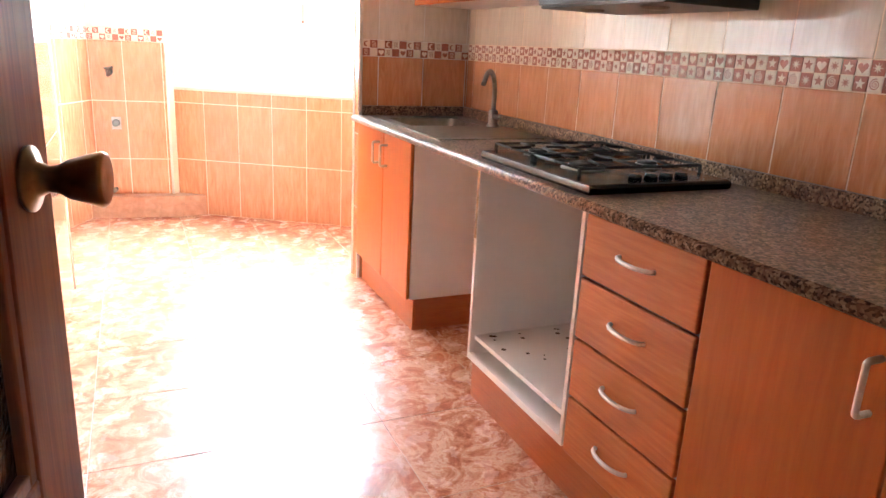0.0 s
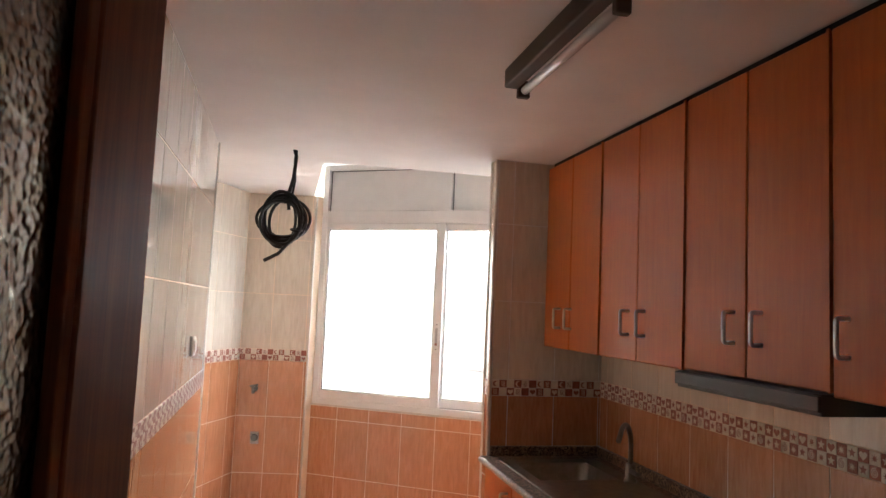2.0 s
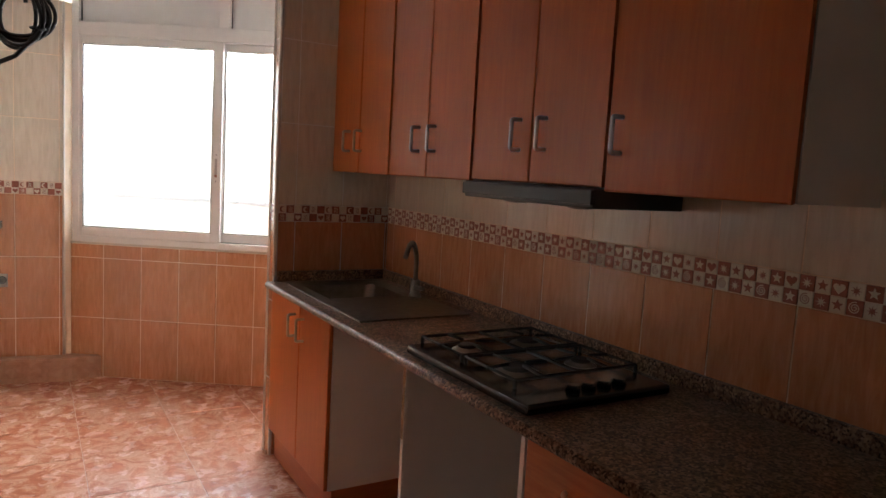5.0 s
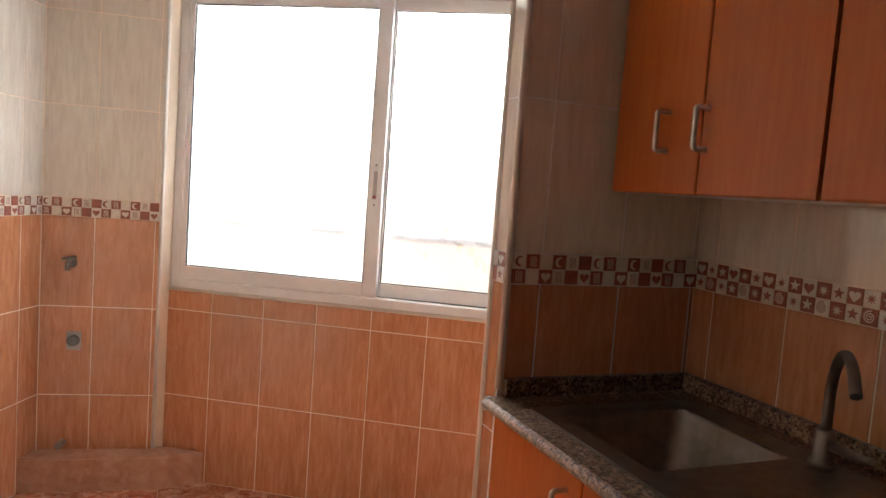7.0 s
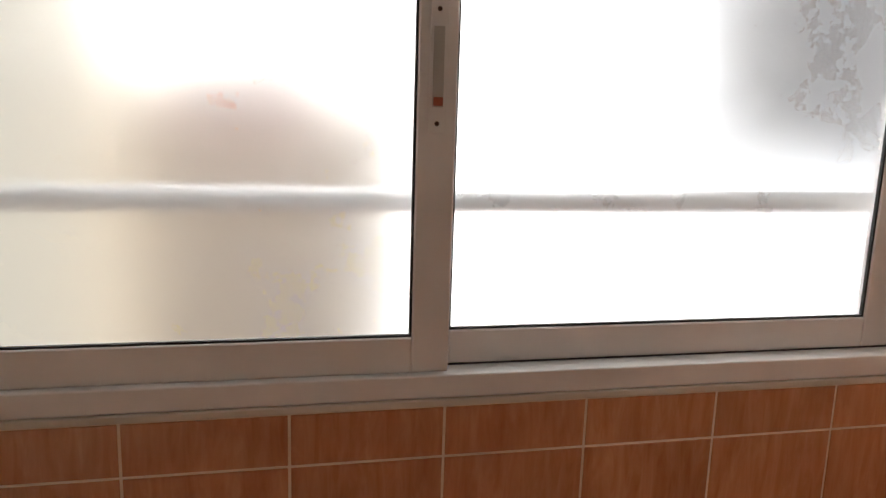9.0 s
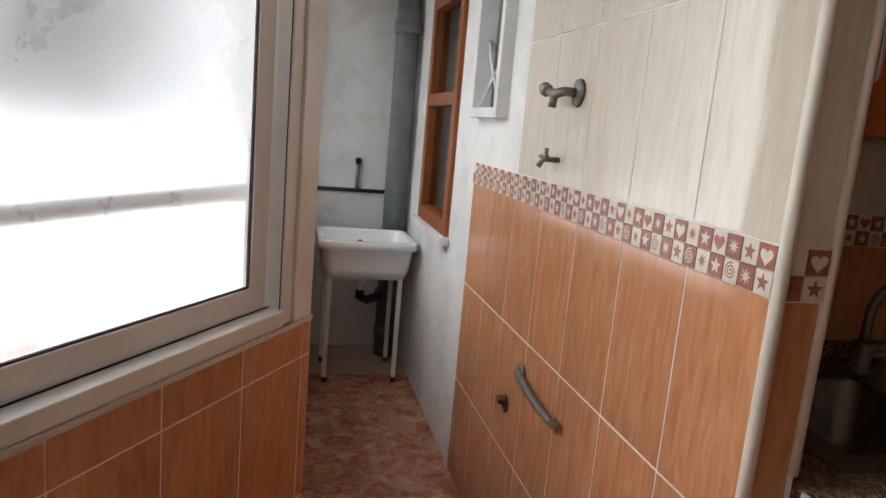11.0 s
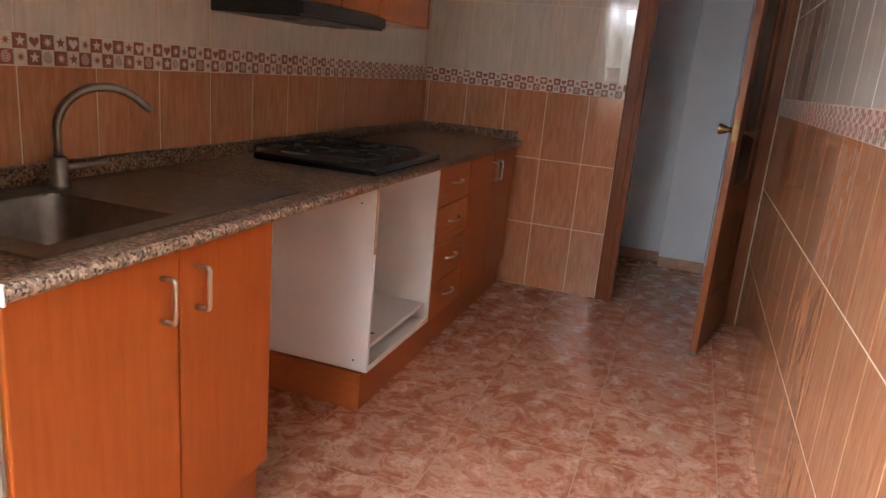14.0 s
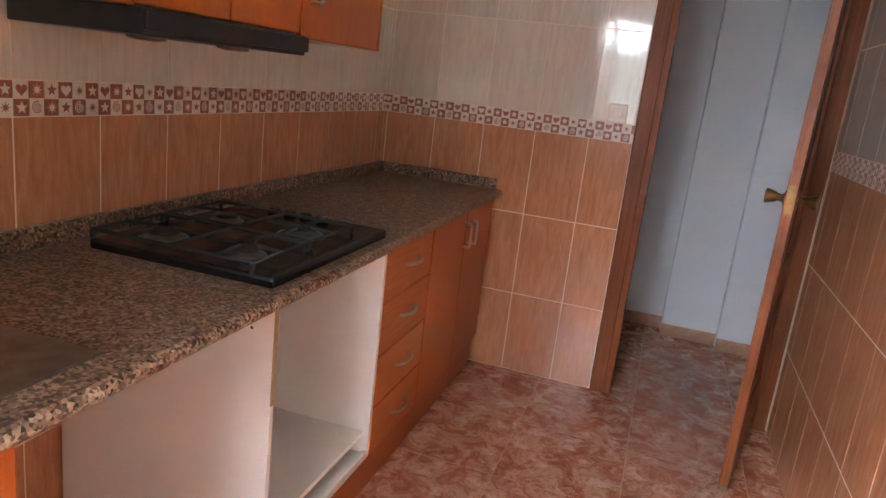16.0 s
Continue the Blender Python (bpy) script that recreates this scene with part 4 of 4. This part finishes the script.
# column outlets
def column_fitting(s, z, label, big):
    t = local(thing("wall_tap" if big else "wall_outlet", label, "tap" if big else "outlet"))
    c = on_column(s, -0.002, z)
    if big:
        part("rosette", lathe(bmesh.new(), c, -CN, [(0, 0.024), (0.006, 0.02)], 14), M_OLDMETAL, t)
        part("body", tube(bmesh.new(), [c, c - CN * 0.05, c - CN * 0.055 + Vector((0, 0, -0.03))], 0.011, 10), M_OLDMETAL, t)
        part("handle", tube(bmesh.new(), [c - CN * 0.04 + Z * 0.02 - CD * 0.025, c - CN * 0.04 + Z * 0.03 + CD * 0.03], 0.007, 8), M_OLDMETAL, t)
    else:
        part("cover", bx(s - 0.03, s + 0.03, -0.010, -0.002, z - 0.045, z + 0.04, 0.003, m=CM), M_SLOT, t)
        part("socket", lathe(bmesh.new(), on_column(s, -0.010, z), -CN, [(0, 0.026), (0.02, 0.024), (0.022, 0.016)], 14), M_PIPE, t)


column_fitting(0.125, 0.995, "dull metal stop tap on the tiled column", True)
column_fitting(0.145, 0.65, "grey round outlet on the tiled column", False)

stub = local(thing("pipe_stub", "capped pipe stub low on the tiled column", "pipe"))
part("stub", tube(bmesh.new(), [on_column(0.11, -0.002, 0.185), on_column(0.11, -0.045, 0.185)], 0.014, 10), M_OLDMETAL, stub)
part("cap", lathe(bmesh.new(), on_column(0.11, -0.045, 0.185), -CN, [(0, 0.018), (0.014, 0.018), (0.016, 0.01)], 8), M_OLDMETAL, stub)

# switches
switch = local(thing("light_switch", "cream double light switch on the tiled wall", "switch"))
part("plate", bx(1.715, 1.795, 0.006, 0.016, 1.285, 1.365, 0.003), M_SWITCH, switch)
part("rocker", bx(1.733, 1.777, 0.016, 0.021, 1.303, 1.347, 0.002), M_SWITCH, switch)
socket = local(thing("wall_socket", "white socket low on the tiled wall", "socket"))
part("plate", bx(XL + 0.004, XL + 0.014, 3.07, 3.15, 0.59, 0.67, 0.003), M_SWITCH, socket)
part("face", lathe(bmesh.new(), (XL + 0.014, 3.11, 0.63), (1, 0, 0), [(0, 0.028), (0.003, 0.026)], 16), M_SWITCH, socket)
socket2 = local(thing("wall_socket", "white switch above the patterned border", "socket"))
part("plate", bx(XL + 0.004, XL + 0.014, 3.05, 3.13, 1.385, 1.465, 0.003), M_SWITCH, socket2)
part("face", bx(XL + 0.014, XL + 0.019, 3.065, 3.115, 1.40, 1.45, 0.002), M_SWITCH, socket2)

# corner trims of the wall end
setting(link("trim", tube(bmesh.new(), [(XL - 0.002, YE - 0.002, 0), (XL - 0.002, YE - 0.002, ZC)], 0.009, 12), M_TRIM), "rounded cream plastic corner trim", "trim")
setting(link("trim", tube(bmesh.new(), [(2.274, YG - 0.002, 0), (2.274, YG - 0.002, ZG)], 0.011, 12), M_TRIM), "rounded cream plastic corner trim", "trim")
setting(link("trim", tube(bmesh.new(), [(2.274, YS + 0.002, CT + 0.02), (2.274, YS + 0.002, ZC)], 0.009, 12), M_TRIM), "rounded cream plastic corner trim", "trim")
setting(link("trim", tube(bmesh.new(), [on_column(CW - 0.003, 0.004, 0.15), on_column(CW - 0.003, 0.004, ZC)], 0.009, 12), M_TRIM), "rounded cream plastic corner trim", "trim")

# ---- tiles: each one a piece ----
tile_cache = {}
GAP = 0.0048


def tile_mesh(w, h, mat, d=0.0014):
    key = (round(w, 3), round(h, 3), mat.name)
    if key not in tile_cache:
        g, c = (GAP / 2 if mat is not M_FLOOR else 0.0014), 0.001
        x, z = w / 2 - g, h / 2 - g
        me = bpy.data.meshes.new("tile")
        v = [(-x, 0, -z), (x, 0, -z), (x, 0, z), (-x, 0, z), (-x, d - 0.0006, -z), (x, d - 0.0006, -z), (x, d - 0.0006, z), (-x, d - 0.0006, z),
             (-x + c, d, -z + c), (x - c, d, -z + c), (x - c, d, z - c), (-x + c, d, z - c)]
        f = [(8, 9, 10, 11)]
        for i in range(4):
            j = (i + 1) % 4
            f += [(i, j, 4 + j, 4 + i), (4 + i, 4 + j, 8 + j, 8 + i)]
        me.from_pydata(v, [], f)
        me.materials.append(mat)
        me.update()
        tile_cache[key] = me
    return tile_cache[key]


def place_tile(wall, o, u, n, s0, s1, z0, z1, mat, up=Z):
    if s1 - s0 < 0.012 or z1 - z0 < 0.012:
        return
    ob = new("tile", tile_mesh(s1 - s0, z1 - z0, mat))
    p = Vector(o) + u * ((s0 + s1) / 2) + up * ((z0 + z1) / 2)
    ob.matrix_world = Matrix(((u.x, n.x, up.x, p.x), (u.y, n.y, up.y, p.y), (u.z, n.z, up.z, p.z), (0, 0, 0, 1)))
    ob.parent = wall


def star(r0, r1, n):
    return [(math.sin(math.pi * i / n) * (r0 if i % 2 == 0 else r1), math.cos(math.pi * i / n) * (r0 if i % 2 == 0 else r1)) for i in range(2 * n)]


def heart(r):
    return [(r * 0.062 * 16 * math.sin(t) ** 3, r * 0.062 * (13 * math.cos(t) - 5 * math.cos(2 * t) - 2 * math.cos(3 * t) - math.cos(4 * t))) for t in [math.tau * i / 20 for i in range(20)]]


def moon(r):
    a = [(r * math.cos(t), r * math.sin(t)) for t in [radians(50 + 260 * i / 12) for i in range(13)]]
    b = [(r * 0.35 + r * 0.75 * math.cos(t), r * 0.75 * math.sin(t)) for t in [radians(290 - 220 * i / 8) for i in range(9)]]
    return a + b[1:-1]


def spiral(r):
    w = r * 0.09
    t = [2.3 * math.tau * i / 34 for i in range(35)]
    rr = [r * (0.1 + 0.9 * x / t[-1]) for x in t]
    return [((q + w) * math.cos(x), (q + w) * math.sin(x)) for q, x in zip(rr, t)] + [((q - w) * math.cos(x), (q - w) * math.sin(x)) for q, x in reversed(list(zip(rr, t)))]


def waves(r):
    n = 10
    return [[(k * r * 0.5 + r * 0.15 * math.sin(i * 1.3) - w, r * (2 * i / n - 1)) for i in range(n + 1)] + [(k * r * 0.5 + r * 0.15 * math.sin(i * 1.3) + w, r * (2 * i / n - 1)) for i in range(n, -1, -1)] for k in (-1, 0, 1) for w in (r * 0.1,)]


MOTIFS = [[star(0.015, 0.0065, 5)], waves(0.014), [spiral(0.0145)], [heart(0.015)], [moon(0.014)], [star(0.014, 0.005, 8)]]


def border(wall, o, u, n, s0, s1, zb, sq=0.04, phase=0):
    """Two rows of little squares, red and white in turn, with raised motifs in the other colour."""
    verts, faces, mats = [], [], []
    o = Vector(o)
    d = 0.005

    def put_poly(pts, cx, cz, dd, m):
        k = len(verts)
        verts.extend((o + u * (cx + a) + Z * (cz + b) + n * dd) for a, b in pts)
        faces.append(tuple(range(k, k + len(pts))))
        mats.append(m)

    count = int(math.ceil((s1 - s0) / sq))
    for i in range(count):
        for r in range(2):
            a0, a1 = s0 + i * sq, min(s0 + (i + 1) * sq, s1)
            if a1 - a0 < 0.006:
                continue
            red = (i + r + phase) % 2
            g = 0.0011
            x0, x1, y0, y1 = a0 + g, a1 - g, zb + r * sq + g, zb + (r + 1) * sq - g
            k = len(verts)
            for dd in (0, d):
                verts.extend(o + u * a + Z * b + n * dd for a, b in ((x0, y0), (x1, y0), (x1, y1), (x0, y1)))
            for q in ((4, 5, 6, 7), (0, 1, 5, 4), (1, 2, 6, 5), (2, 3, 7, 6), (3, 0, 4, 7)):
                faces.append(tuple(k + t for t in q))
                mats.append(red)
            if a1 - a0 > sq * 0.95:
                j = (i * 5 + r * 3 + phase + (i // 3)) % 8
                if j < 6:
                    for poly in MOTIFS[j]:
                        put_poly(poly, (a0 + a1) / 2, zb + (r + 0.5) * sq, d + 0.0007, 1 - red)
    me = bpy.data.meshes.new("border")
    me.from_pydata(verts, [], faces)
    for m in (M_SQ_WHITE, M_SQ_RED):
        me.materials.append(m)
    me.polygons.foreach_set("material_index", mats)
    me.update()
    ob = new("border", me)
    ob.parent = wall
    tagged(ob, "patterned border of little red and white squares", kind="stuff")


ROWS = [(0, 0.40, 0), (0.40, 0.80, 0), (0.80, 1.20, 0), (1.28, 1.68, 1), (1.68, 2.08, 1), (2.08, 2.48, 1), (2.48, 2.68, 1)]


def clad(wall, o, u, n, s0, s1, z0=0.0, z1=ZC, off=0.0, skip=None, phase=0):
    """Tiles one flat stretch of wall from s0 to s1; the joints lie at off + k * tile width."""
    u, n = Vector(u).normalized(), Vector(n).normalized()
    k = math.floor((s0 - off) / TILE_W)
    while off + k * TILE_W < s1 - 0.004:
        a, b = max(s0, off + k * TILE_W), min(s1, off + (k + 1) * TILE_W)
        for r0, r1, cream in ROWS:
            c, e = max(r0, z0), min(r1, z1)
            if e - c < 0.012 or (skip and skip(a, b, c, e)):
                continue
            place_tile(wall, o, u, n, a, b, c, e, M_TILE_C if cream else M_TILE_O)
        k += 1
    if z0 < 1.2 and z1 > 1.28:
        border(wall, o, u, n, s0, s1, 1.2, phase=phase)


clad(wall_left, (XL, 0, 0), (0, 1, 0), (1, 0, 0), 0.03, YE - 0.008, off=0.12)
LU = Vector((XG1 - XG0, YG1 - YG0, 0))
clad(wall_recess, (XG0, YG0, 0), LU, (LU.y, -LU.x, 0), 0.0, LU.length, off=LU.length - 0.13, phase=1)
clad(wall_right, (XR, 0, 0), (0, 1, 0), (-1, 0, 0), 0.0, YS, 0.0, ZC, off=0.08)
clad(wall_back, (XR, 0, 0), (-1, 0, 0), (0, 1, 0), 0.0, XR - DX1 - 0.07, 0.0, ZC, off=0.02,)
clad(wall_back, (XR, 0, 0), (-1, 0, 0), (0, 1, 0), XR - DX1 - 0.07, XR - XL, DH + 0.07, ZC, off=0.02)
clad(wall_gallery, (2.272, YS, 0), (1, 0, 0), (0, -1, 0), 0.012, XR - 2.272, 0.0, ZC, off=0.1, phase=1)
clad(wall_gallery, (2.272, YS, 0), (0, 1, 0), (-1, 0, 0), 0.010, YG - YS - 0.010, 0.0, ZG, off=0.0)
clad(wall_gallery, (2.272, YG, 0), (1, 0, 0), (0, 1, 0), 0.012, 1.76, 0.0, ZG, off=-0.01, skip=lambda a, b, c, e: b > SWX0 - 2.272 and e > SWZ0 - 0.02)
clad(wall_window, WO, WD, -WN, 0.03, WEND, 0.0, SILL - 0.013, off=0.293 - 0.25)
clad(wall_column, CO, CD, -CN, 0.0, CW - 0.009, 0.0, ZC, off=0.215, phase=1)
clad(wall_outer, W2, Vector((5.6, 4.10, 0)) - W2, (Vector((5.6, 4.10, 0)) - W2).cross(Z), 0.0, 2.5, 0.0, 0.895)

# floor tiles
FT, FX0, FY0 = 0.457, 1.45 - 0.457 * 6, 1.90 - 0.457 * 10
up, ux = Vector((0, 1, 0)), Vector((1, 0, 0))
for i in range(14):
    for j in range(18):
        x0, y0 = FX0 + i * FT, FY0 + j * FT
        if x0 > 5.6 or x0 + FT < -0.4 or y0 < -1.8 or y0 > 5.5 or (x0 > 3.1 and y0 < 3.0) or (x0 > 3.4 and y0 > 4.3) or (x0 < 0.3 and 0 < y0 < 2.8):
            continue
        place_tile(floor, (0, 0, -0.0014), ux, Z, x0, x0 + FT, y0, y0 + FT, M_FLOOR, up)
